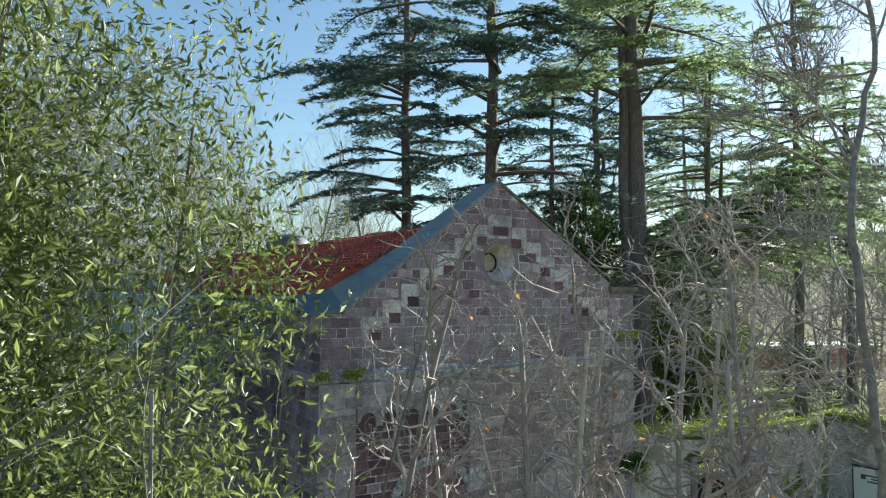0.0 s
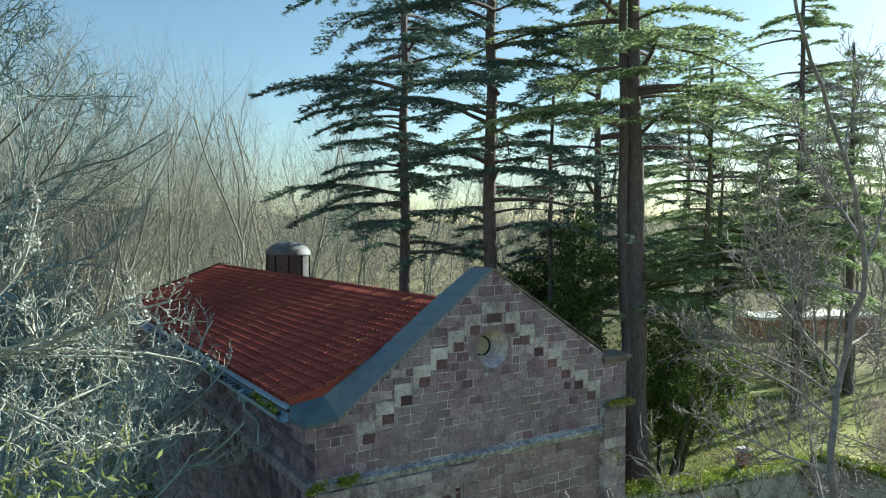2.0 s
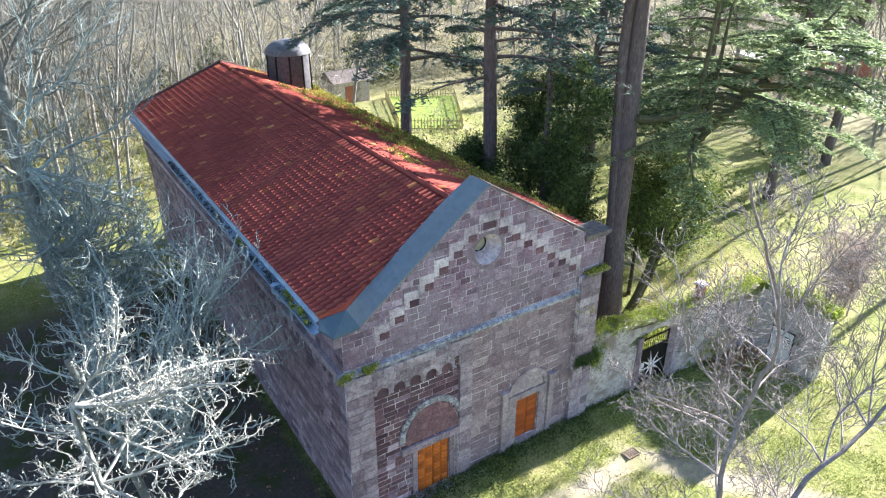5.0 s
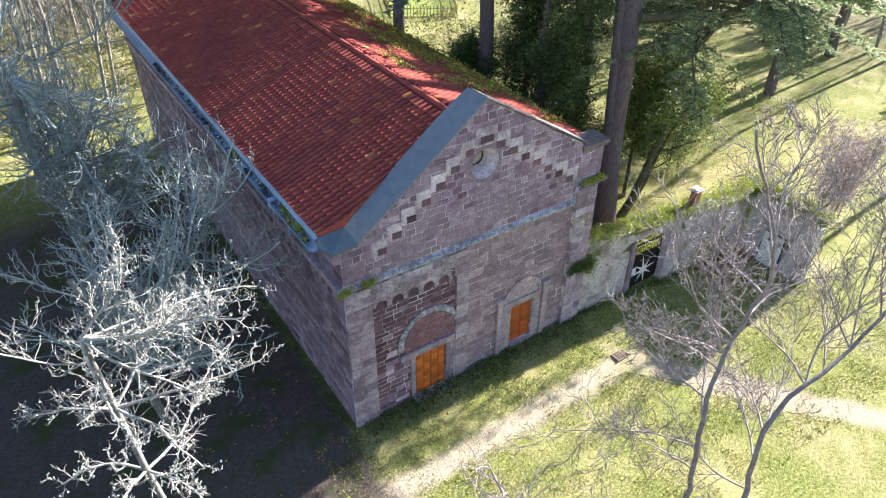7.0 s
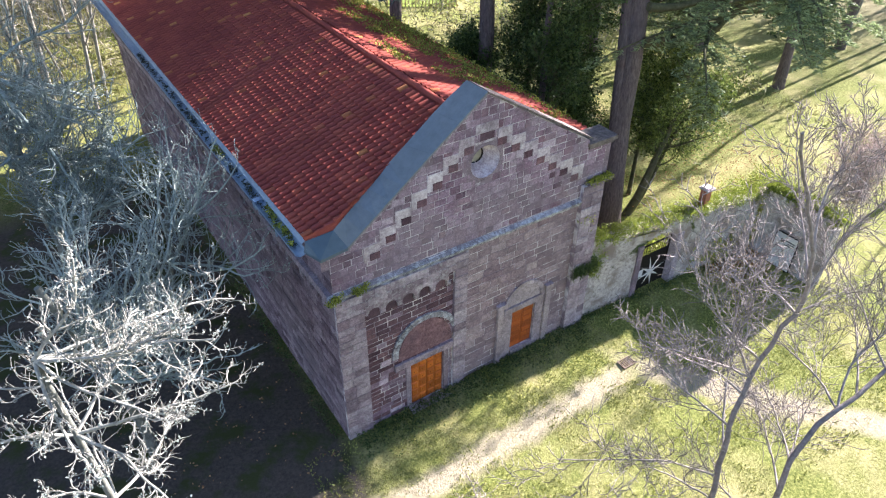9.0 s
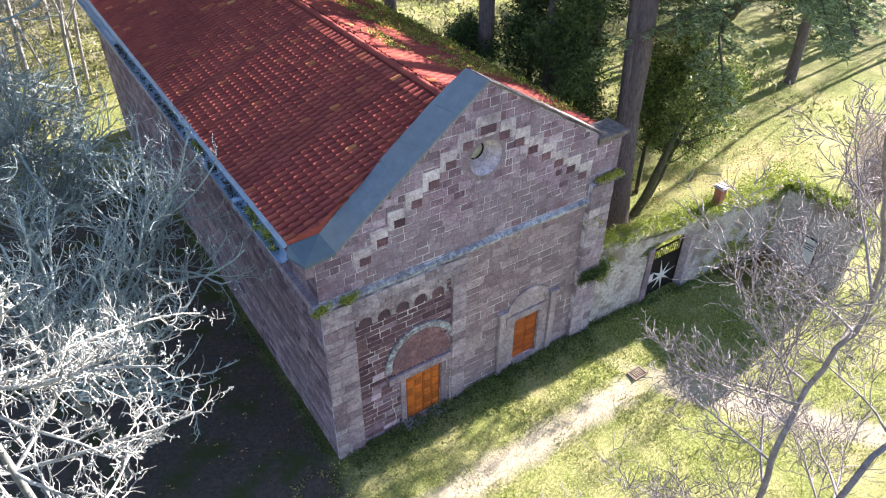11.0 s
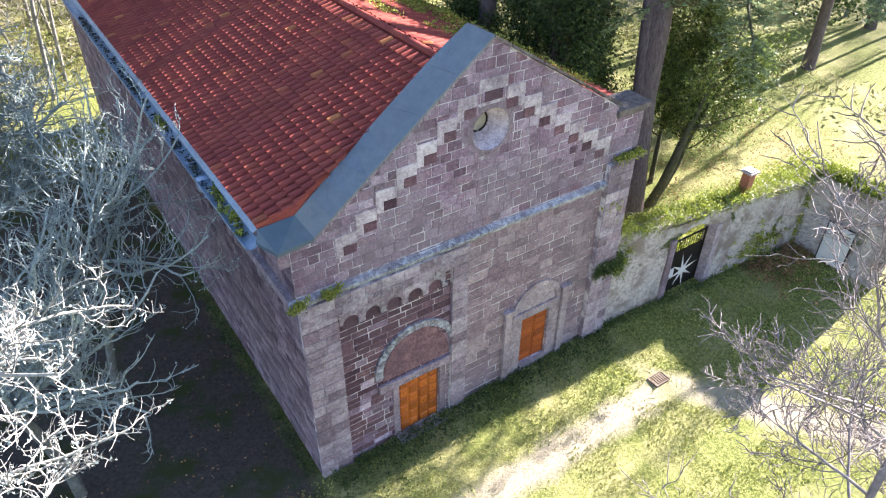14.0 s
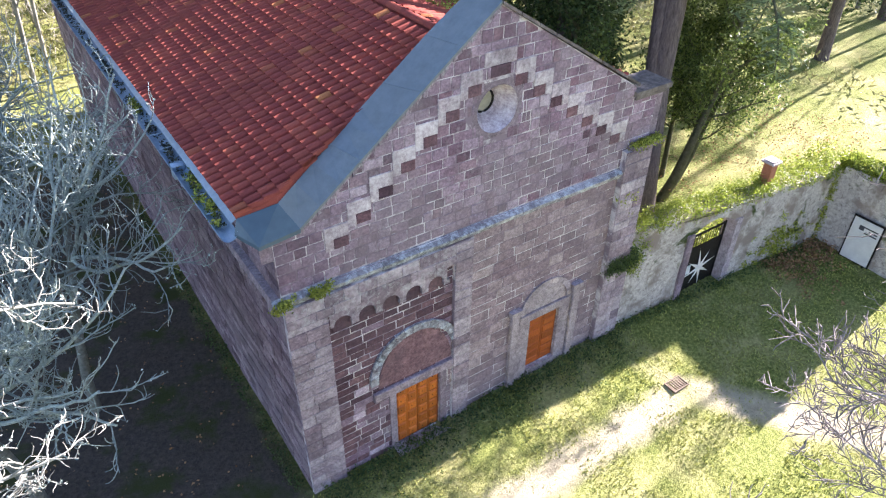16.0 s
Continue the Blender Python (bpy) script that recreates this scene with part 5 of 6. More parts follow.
# bare trees on the lawn, close to the camera's way
OPEN = dict(UPRIGHT, children=[9, 10, 8, 5], thin=[0.42, 0.55, 0.6, 0.65], angle=[(0.5, 1.05), (0.4, 0.85), (0.4, 0.9), (0.4, 1.0)], wander=[0.05, 0.15, 0.2, 0.25, 0.25], lift=[0.05, 0.02, 0.04, 0.06, 0.06], first=[0.45, 0.2, 0.15, 0.1])
CROOKED = dict(OPEN, segments=[6, 10, 8, 6, 4], wander=[0.05, 0.10, 0.15, 0.2, 0.22], children=[4, 11, 6, 3], shrink=[(0.5, 0.7), (0.34, 0.58), (0.42, 0.66), (0.4, 0.65)], thin=[0.42, 0.5, 0.62, 0.7], least=0.009, limb=0.27, reach=0.86)
bare_tree("young_bare_tree", "bare crooked grey tree with long spreading twigs on the lawn", 52, below(4.7, -12.7), (0, 0, 1), 9.2, 0.105, CROOKED, twig_bark, "lawn trees",
          stem=((4.3, -12.2, 5.0), (3.95, -11.95, 9.2), (3.85, -11.85, 11.0), (4.45, -11.65, 11.8), (4.75, -11.95, 13.7), (4.3, -11.95, 14.9), (3.3, -11.9, 16.6), (2.3, -12.0, 18.0)),
          limbs=((11.7, (2.3, -11.1, 15.0)), (12.0, (1.8, -10.9, 15.6)), (10.6, (3.6, -9.6, 11.3)), (8.6, (0.3, -10.4, 11.5)), (8.0, (2.4, -10.4, 9.8)), (13.6, (7.2, -11.2, 16.2)), (14.2, (6.4, -10.4, 16.6)), (13.4, (5.6, -9.4, 13.4)),
                 (11.3, (3.0, -10.0, 12.8)), (11.6, (2.2, -10.2, 13.6)), (14.9, (5.0, -10.8, 17.6)), (9.4, (6.2, -9.6, 10.2)), (12.6, (7.4, -10.2, 13.2))))
bare_tree("young_bare_tree", "bare grey tree with a low sweeping limb on the lawn", 53, below(5.7, -13.5), (0, 0, 1), 9.0, 0.11, CROOKED, twig_bark, "lawn trees",
          stem=((5.3, -13.1, 6.0), (5.1, -12.8, 9.6), (6.0, -12.8, 10.3), (8.2, -13.0, 10.9), (10.6, -12.8, 12.4), (12.4, -12.4, 14.0)),
          limbs=((9.4, (8.0, -10.6, 9.4)), (10.4, (9.4, -10.2, 12.0)), (10.8, (11.4, -10.6, 12.2)), (8.0, (7.4, -10.4, 7.6)), (11.4, (10.6, -11.0, 14.8)), (7.0, (3.6, -10.8, 8.0)),
                 (10.3, (9.0, -9.4, 10.4)), (10.8, (10.6, -9.6, 13.2)), (10.6, (10.0, -11.4, 10.8)), (12.2, (11.6, -9.8, 13.8)), (9.0, (8.6, -11.2, 8.2))))
# out of view; added for the streaks of shadow it throws on the lawn
bare_tree("young_bare_tree", "unseen bare tree that throws streaks of shadow across the lawn", 82, below(49.0, -1.4), (0.02, 0.0, 1), 14.0, 0.22, dict(UPRIGHT, segments=[6, 7, 6], wander=[0.06, 0.1, 0.16], children=[6, 4], least=0.03), twig_bark, "lawn trees", sides=(7, 5, 4))


def twig_bushes():
    rng = np.random.default_rng(88)
    style = dict(segments=[6, 5, 4, 3], wander=[0.06, 0.15, 0.22, 0.25], lift=[0.05, 0.08, 0.08, 0.05], taper=[0.3, 0.35, 0.4, 0.5], children=[16, 8, 5], first=[0.2, 0.15, 0.1], angle=[(0.4, 0.9), (0.4, 0.9), (0.4, 1.0)], shrink=[(0.24, 0.36), (0.4, 0.6), (0.4, 0.65)], thin=[0.42, 0.6, 0.7])
    for x, y, h, n in ((27.8, -2.4, 5.2, 5), (29.6, -1.6, 5.4, 4)):
        out = []
        for i in range(n):
            p = below(x + rng.normal(0, 0.55), y + rng.normal(0, 0.6))
            grow(rng, p, (rng.normal(0, 0.1), rng.normal(0, 0.1), 1), h * rng.uniform(0.8, 1.05), 0.05, 0, out, style)
        ob = thing("twig_bush", "dense bare bush of fine pinkish twigs beyond the wall", "bush", "twig bushes")
        part("stem_frame", tubes(out, (5, 4, 3, 3), (0, 1)), twig_bark, ob)
        twigs = scatter_leaves(rng, leaf_anchor(out, (1, 2, 3)), 3500, 0.4, 0.16, -0.5, 0.09)
        tagged(part("twig_mass", twigs, pink_twig, ob), kind="stuff")


twig_bushes()


def thicket():
    """The willow-leaved evergreen and bare shrub that the camera rises past at first."""
    rng = np.random.default_rng(8)
    ob = thing("leafy_shrub", "tall evergreen shrub with narrow grey-green leaves", "shrub")
    out = []
    for i in range(30):
        x, y = min(-7.9 + rng.normal(0, 0.9), -6.8), -12.6 + rng.normal(0, 0.45)
        h = rng.uniform(11.0, 12.6) if x < -7.4 else rng.uniform(9.8, 11.6)
        grow(rng, (x, y, ground_z(x, y) - 0.1), (rng.normal(0, 0.05), rng.normal(0, 0.05), 1), h, 0.035, 0, out,
             dict(segments=[7, 5, 4], wander=[0.05, 0.18, 0.25], lift=[0.04, 0.04, -0.05], taper=[0.3, 0.3, 0.3], children=[16, 5], first=[0.3, 0.2], angle=[(0.4, 1.0), (0.4, 0.9)], shrink=[(0.14, 0.24), (0.4, 0.6)], thin=[0.4, 0.5]))
    part("stem_frame", tubes(out, (5, 4, 3), (0, 1, 2)), twig_bark, ob)
    anchors = leaf_anchor(out, (1, 2))
    anchors = anchors[(anchors[:, 2] > 4.5) & (anchors[:, 1] > -13.9) & (anchors[:, 0] < -5.6)]
    tagged(part("leaf_mass", scatter_leaves(rng, anchors, 150000, 0.085, 0.2, 0.5, 0.3), bamboo, ob), kind="stuff")
    rng = np.random.default_rng(9)
    ob = thing("bare_shrub", "tangled bare shrub with twisted pale twigs and a few orange leaves", "shrub")
    out = []
    for i in range(11):
        x, y = -3.0 + rng.normal(0, 1.4), -12.2 + rng.normal(0, 0.7)
        grow(rng, (x, y, ground_z(x, y) - 0.1), (rng.normal(0, 0.06), rng.normal(0, 0.06), 1), rng.uniform(9.6, 11.2), 0.055, 0, out,
             dict(segments=[8, 6, 5, 4], wander=[0.07, 0.3, 0.45, 0.5], lift=[0.04, 0.06, 0.05, 0.0], taper=[0.4, 0.4, 0.45, 0.5], children=[18, 6, 3], first=[0.5, 0.2, 0.15], angle=[(0.4, 1.1), (0.4, 1.1), (0.4, 1.2)], shrink=[(0.12, 0.2), (0.4, 0.6), (0.4, 0.7)], thin=[0.8, 0.8, 0.8]))
    part("stem_frame", tubes(out, (6, 5, 4, 3), (0, 1, 2, 3)), pale_twig, ob)
    anchors = leaf_anchor(out, (2, 3))
    part("withered_leaf", scatter_leaves(rng, anchors, 40, 0.08, 0.03, 0.3, 0.7), orange_leaf, ob)


thicket()


def open_sky(p, rng):
    """Gaps in the crowns, along which the low sun reaches the roof."""
    x, y, z = p
    rise = math.tan(SUN_ELEVATION)
    dz = z - rise * (x - 2.0) - 10.4
    dy = y - math.tan(SUN_AZIMUTH) * (x - 2.0) - 8.5
    if abs(dy) < 2.6 and abs(dz) < 1.5:
        return True
    return -9.5 < dz < -1.2 and -9.0 < dy < 20.0 and rng.random() < 0.3


def cedar(name, label, seed, base, height, radius, low, reach, leaf, stems=1, lean=(0, 0), count=64, bark=cedar_bark):
    """A cedar: tall trunk and flat, layered, drooping sprays of needles."""
    rng = np.random.default_rng(seed)
    ob = thing(name, label, "tree", "cedars")
    bx, by, bz = base
    trunk, axes = Geo(), []
    for s in range(stems):
        a = rng.uniform(0, 6.28)
        off = np.array([-0.83, 0.55, 0]) * (radius * 1.15 * s)
        pts = []
        for i in range(13):
            u = i / 12
            split = off * (0.3 + min(0.55, 3.0 * max(0.0, u - 0.1)))
            pts.append(np.array([bx + lean[0] * u, by + lean[1] * u, bz + height * u]) + split + np.array([rng.normal(0, 0.06), rng.normal(0, 0.06), 0]))
        rad = [radius * (1.25 if i == 0 else 1.0) * (1 - 0.7 * i / 12) * (1.0 if s == 0 else 0.62) for i in range(13)]
        trunk.tube(pts, rad, 14)
        axes.append(np.array(pts))
    part("trunk", trunk, bark, ob, "", True)
    limbs, blades = Geo(), []
    for k in range(count):
        u = (k + rng.uniform(0, 1)) / count
        z = low + (height - 0.6 - low) * u
        ax = axes[k % len(axes)]
        t = z / height * 12
        i = min(int(t), 11)
        p0 = ax[i] * (1 - (t - i)) + ax[i + 1] * (t - i)
        a = rng.uniform(0, 2 * math.pi)
        ln = reach * (1 - 0.8 * u ** 4) * rng.uniform(0.42, 1.15)
        m = 9
        rise = rng.uniform(0.0, 0.28)
        line = []
        for j in range(m + 1):
            w = j / m
            sway = 0.05 * ln * math.sin(w * 5 + k)
            line.append(p0 + np.array([math.cos(a) * ln * w - math.sin(a) * sway, math.sin(a) * ln * w + math.cos(a) * sway, ln * (rise * w - 0.30 * w ** 2.5)]))
        line = np.array(line)
        limbs.tube(line, np.linspace(0.035 + 0.012 * ln, 0.012, m + 1), 4, False)
        # flat side sprays, longest in the middle of the branch
        sprays = int(10 + ln * 3.2)
        for s in range(sprays):
            w = 0.22 + 0.78 * (s + rng.uniform(0, 1)) / sprays
            q = min(int(w * m), m - 1)
            c = line[q] * (1 - (w * m - q)) + line[q + 1] * (w * m - q)
            if open_sky(c, rng):
                continue
            sd = 1 if s % 2 else -1
            sl = ln * 0.30 * (1.15 - w) * rng.uniform(0.6, 1.3) + 0.25
            b = a + sd * rng.uniform(0.6, 1.2)
            tip = c + np.array([math.cos(b) * sl, math.sin(b) * sl, -0.10 * sl - rng.uniform(0, 0.12)])
            limbs.tube([c, 0.5 * (c + tip) + np.array([0, 0, 0.03]), tip], [0.016, 0.011, 0.005], 3, False)
            nb = int(10 + sl * 16)
            f = rng.uniform(0, 1, (nb, 1))
            root = c + (tip - c) * f + rng.normal(0, 0.035, (nb, 3))
            ang = rng.uniform(0, 2 * math.pi, nb)
            dirs = np.stack([np.cos(ang), np.sin(ang), rng.uniform(-0.7, 0.45, nb)], 1) * rng.uniform(0.14, 0.36, (nb, 1))
            wid = np.cross(dirs, rng.normal(0, 1, (nb, 3)))
            wid = wid / (np.linalg.norm(wid, axis=1, keepdims=True) + 1e-9) * 0.04
            blades.append(np.stack([root - wid, root + wid, root + dirs], 1))
    tagged(part("limb_frame", limbs, bark, ob, "", True), kind="stuff")
    tri = np.concatenate(blades)
    g = Geo().run(tri, np.arange(3 * len(tri)).reshape(-1, 3))
    tagged(part("needle_crown", g, leaf, ob), kind="stuff")
    return ob


cedar("cedar", "tall dark cedar with flat layered branches behind the church", 101, below(14.4, 20.4), 36.0, 0.44, 12.5, 8.4, needles, count=72)
cedar("cedar", "tall dark cedar with flat layered branches behind the church", 102, below(15.2, 12.4), 37.0, 0.48, 13.0, 7.8, needles, count=60)
cedar("cedar", "slender dark cedar close to the church wall", 103, below(17.2, 9.8), 21.0, 0.24, 12.0, 3.2, needles, count=20)
cedar("cedar", "huge twin-stemmed cedar with grey furrowed bark", 104, below(18.5, 4.8), 36.0, 0.6, 18.0, 9.0, needles_sunlit, stems=2, lean=(2.4, 3.0), count=58)
cedar("cedar", "tall cedar beyond the wall, its sprays painted sunlit", 105, below(58.3, 32.9), 33.0, 0.36, 10.0, 6.5, needles_sunlit, count=34)
cedar("cedar", "tall cedar beyond the wall, its sprays painted sunlit", 106, below(42.0, 10.6), 32.0, 0.38, 13.0, 7.5, needles_sunlit, count=66)
cedar("cedar", "tall cedar in the park behind the wall", 107, below(29.0, 18.0), 33.0, 0.4, 7.0, 9.0, needles, count=64)
cedar("cedar", "tall cedar in the park behind the wall", 108, below(43.0, 19.0), 30.0, 0.38, 10.0, 9.5, needles_sunlit, count=60)
cedar("cedar", "tall cedar at the edge of the park, its sprays painted sunlit", 109, below(54.0, 13.0), 30.0, 0.38, 12.0, 8.0, needles_sunlit, count=50)


cedar("cedar", "hanging cedar sprays on an upturned mossy limb", 111, (22.8, 4.2, 10.5), 7.0, 0.17, 0.2, 8.2, needles_sunlit, lean=(5.0, -3.2), count=60, bark=moss_bark)


def cedar_arms():
    """Thick mossy arms of the twin cedar that run out level and then turn up."""
    ob = thing("mossy_cedar_limb", "thick mossy cedar limbs bending upward like candelabra", "tree limb")
    for k, (z, ln, up, s) in enumerate(((10.5, 3.9, 7.0, 0.27), (12.2, 3.0, 9.0, 0.22))):
        x0, y0 = 19.2, 5.2
        pts = [(x0, y0, z)]
        for i in range(1, 7):
            u = i / 6
            pts.append((x0 + ln * u, y0 - 1.2 * u + 0.2 * math.sin(3 * u), z + 0.25 * u - 0.5 * math.sin(math.pi * u) * 0.5))
        for i in range(1, 6):
            u = i / 5
            pts.append((x0 + ln + 0.9 * u, y0 - 1.2 + 0.3 * u, z + 0.25 + up * u))
        part("limb", Geo().tube(pts, np.linspace(s, 0.06, len(pts)), 9), moss_bark, ob, "", True)


cedar_arms()


def leafy_tree(name, label, seed, stems, leaf, count, size, spread, style, bark=moss_bark, category="tree", group=""):
    rng = np.random.default_rng(seed)
    out = []
    for base, heading, ln, r in stems:
        grow(rng, base, heading, ln, r, 0, out, style)
    ob = thing(name, label, category, group)
    part("trunk", tubes(out, (9, 6, 4, 3), (0,)), bark, ob, "", True)
    part("branch_frame", tubes(out, (9, 6, 4, 3), (1, 2)), bark, ob)
    part("crown", scatter_leaves(rng, leaf_anchor(out, (1, 2)), count, size, spread, 0.2, 0.55), leaf, ob)
    return ob


holm_leaf = leaf_mat("holm_oak_leaf", (0.035, 0.065, 0.018), (0.19, 0.245, 0.06), 0.5, 0.35, 0.3)
BUSHY = dict(segments=[7, 6, 5], wander=[0.06, 0.15, 0.22], lift=[0.03, 0.06, 0.05], taper=[0.35, 0.3, 0.3], children=[16, 7], first=[0.35, 0.2], angle=[(0.6, 1.3), (0.5, 1.1)], shrink=[(0.32, 0.5), (0.4, 0.6)], thin=[0.4, 0.5])
leafy_tree("holm_oak", "leaning evergreen oak with a loose crown of small glossy leaves", 201, [(below(19.8, 4.7), (0.42, -0.02, 1), 8.8, 0.25), (below(20.5, 4.9), (0.75, 0.05, 1), 7.4, 0.16), (below(21.4, 6.0), (0.5, 0.25, 1), 7.0, 0.14)], holm_leaf, 34000, 0.15, 0.24, BUSHY)
leafy_tree("ivy_clad_tree", "dense dark evergreen hung with ivy beside the church", 202,
           [(below(16.4, 9.0), (0.0, 0.05, 1), 13.0, 0.25), (below(17.6, 11.5), (0.05, 0.0, 1), 12.0, 0.22), (below(14.9, 14.0), (0.0, 0.0, 1), 8.5, 0.2), (below(19.6, 11.0), (0.05, 0.0, 1), 9.0, 0.2)],
           holly, 84000, 0.17, 0.3, dict(BUSHY, first=[0.1, 0.15], children=[24, 7], shrink=[(0.17, 0.3), (0.4, 0.6)]))
leafy_tree("laurel_bush", "loose evergreen laurel behind the church", 203, [(below(24.0, 15.0), (0, 0, 1), 4.5, 0.15)],
           holly, 6000, 0.18, 0.3, dict(BUSHY, first=[0.1, 0.15]), category="bush")
leafy_tree("laurel_bush", "low evergreen laurel in the sunny park", 206, [(below(28.0, 11.5), (0, 0, 1), 4.0, 0.15)], ivy, 5000, 0.16, 0.3, dict(BUSHY, first=[0.1, 0.15]), category="bush")
leafy_tree("yellow_bush", "sunny yellow-green bush on the north side", 204, [(below(-6.0, 27.0), (0, 0, 1), 4.0, 0.1)], ivy, 2500, 0.2, 0.3, dict(BUSHY, first=[0.1, 0.15]), category="bush")


wet_leaf = leaf_mat("wet_leaf", (0.02, 0.025, 0.02), (0.07, 0.075, 0.05), 0.4, 0.1)


def wall_ivy():
    rng = np.random.default_rng(31)
    pts = []
    for i in range(900):
        x = rng.uniform(12.3, 23.6)
        z = 4.4 - 0.043 * (x - 12)
        lump = 0.5 + 0.5 * math.sin(x * 1.9) * math.sin(x * 0.83 + 1)
        pts.append((x, wall_y(x) + rng.uniform(-0.12, 0.9), z + rng.uniform(0.0, 0.16 + 0.22 * lump)))
    for i in range(700):
        y = rng.uniform(-4.8, -1.0)
        pts.append((rng.uniform(23.1, 24.1), y, 4.15 + rng.uniform(0, 1) * (0.34 + 0.08 * math.sin(y * 3.1))))
    for i in range(60):
        pts.append((12.15 + abs(rng.normal(0, 0.4)), wall_y(12.4) - 0.08, 3.4 + rng.normal(0, 0.35)))
    solo("wall_ivy", scatter_leaves(rng, pts, 44000, 0.065, 0.09, 0.1, 0.75), ivy, "bright green ivy spilling over the wall's top", "ivy", kind="stuff")
    heap = [(rng.uniform(23.2, 24.0), rng.uniform(-4.8, -0.9), 4.15 + rng.uniform(0, 0.3)) for _ in range(700)]
    solo("ivy_heap", scatter_leaves(rng, heap, 15000, 0.12, 0.07, 0.1, 0.85), ivy, "thick ivy heaped on the return wall", "ivy", kind="stuff")
    gut = [(EAVE_X - 0.27 + rng.normal(0, 0.05), rng.uniform(0.5, 20.0), EAVE_Z - 0.30) for _ in range(160)]
    solo("gutter_leaves", scatter_leaves(rng, gut, 1500, 0.09, 0.04, 0.0, 0.7, 0.6), wet_leaf, "dark wet leaves lying in the gutter", "leaves", kind="stuff")
    # a bank of creepers behind the wall
    bank = [(rng.uniform(13, 30), wall_y(18) + rng.uniform(0.9, 3.6), 0) for _ in range(700)]
    bank = [(x, y, ground_z(x, y) + rng.uniform(0.0, 0.9)) for x, y, z in bank]
    solo("undergrowth", scatter_leaves(rng, bank, 16000, 0.10, 0.14, 0.0, 0.8), ivy, "low green creepers on the ground behind the wall", "undergrowth", kind="stuff")
    litter = [(rng.uniform(16, 34), rng.uniform(1.5, 14), 0) for _ in range(900)]
    litter = [(x, y, ground_z(x, y) + 0.06) for x, y, z in litter]
    solo("leaf_litter", scatter_leaves(rng, litter, 9000, 0.09, 0.25, 0.0, 0.8, 0.9), dead_leaf, "brown fallen leaves under the trees", "leaves", kind="stuff")
    drift = [(rng.uniform(19.5, 23.0), -1.0 - abs(rng.normal(0, 0.9)), 0) for _ in range(160)]
    drift = [(x, y, ground_z(x, y) + 0.04) for x, y, z in drift]
    solo("leaf_drift", scatter_leaves(rng, drift, 2600, 0.10, 0.12, 0.0, 0.8, 0.9), dead_leaf, "red-brown leaves drifted into the wall's corner", "leaves", kind="stuff")
    mossy = [(20.6 + rng.normal(0, 0.8), 0, 1.2 + rng.normal(0, 0.55)) for _ in range(110)] + [(22.9, -0.95, rng.uniform(0.6, 3.8)) for _ in range(30)]
    mossy = [(x, wall_y(x) - 0.06, z) for x, y, z in mossy]
    solo("wall_moss", scatter_leaves(rng, mossy, 3600, 0.08, 0.07, 0.2, 0.7), moss_mat, "dark green moss clinging to the rubble wall", "moss", kind="stuff")
    north = [(rng.uniform(-9, -0.4), rng.uniform(-4, 26), 0) for _ in range(600)]
    north = [(x, y, ground_z(x, y) + 0.03) for x, y, z in north]
    solo("fallen_leaves", scatter_leaves(rng, north, 1500, 0.09, 0.1, 0.0, 0.8, 0.9), dead_leaf, "scattered dry leaves on dark earth", "leaves", kind="stuff")


wall_ivy()


def moss():
    rng = np.random.default_rng(41)
    pts = []
    # thick along the southern eaves and in streaks up the slope
    while len(pts) < 2600:
        u = rng.uniform(0, 1) ** 1.3
        x = 12.05 - u * 5.2
        y = rng.uniform(2.0, LENGTH)
        keep = noise.noise(Vector((x * 0.5, y * 0.35, 2.0))) + 0.5 - u * 0.85
        if keep > 0:
            z = EAVE_Z + 0.10 + (2 * RIDGE_X - EAVE_X - x) * math.tan(SLOPE)
            pts.append((x, y, z))
    g = scatter_leaves(rng, pts, 36000, 0.12, 0.11, -0.3, 0.5)
    # keep the tufts on the slope
    v = g.runs[0][0]
    v[:, 2] = np.where(v[:, 0] > RIDGE_X, np.maximum(v[:, 2], EAVE_Z + 0.05 + (2 * RIDGE_X - EAVE_X - v[:, 0]) * math.tan(SLOPE)), v[:, 2])
    solo("roof_moss", g, moss_mat, "yellow-green moss and weeds on the tiles", "moss", kind="stuff")
    led = [(rng.uniform(11.2, 12.4), rng.uniform(-0.26, -0.02), 8.13) for _ in range(40)] + [(rng.choice((-0.05, 0.95)) + rng.normal(0, 0.15), rng.uniform(-0.25, -0.12), 7.34 + rng.normal(0, 0.05)) for _ in range(24)]
    led += [(-0.7 + rng.normal(0, 0.06), rng.uniform(0.9, 3.4), EAVE_Z - 0.26) for _ in range(16)] + [(-0.7 + rng.normal(0, 0.05), rng.uniform(7.5, 8.4), EAVE_Z - 0.24) for _ in range(8)]
    led += [(11.5 + rng.normal(0, 0.25), -0.15, 6.2 + rng.normal(0, 0.3)) for _ in range(14)]
    solo("ledge_moss", scatter_leaves(rng, led, 4200, 0.08, 0.06, -0.2, 0.6), moss_mat, "green moss on ledges, gutter and stonework", "moss", kind="stuff")
    clump = [(rng.uniform(10.98, 12.35), -0.2 - abs(rng.normal(0, 0.05)), 3.62 + rng.normal(0, 0.17)) for _ in range(110)]
    solo("moss_clump", scatter_leaves(rng, clump, 3400, 0.075, 0.07, 0.3, 0.6), holly, "dark green moss hanging across the corner pilaster", "moss", kind="stuff")


moss()


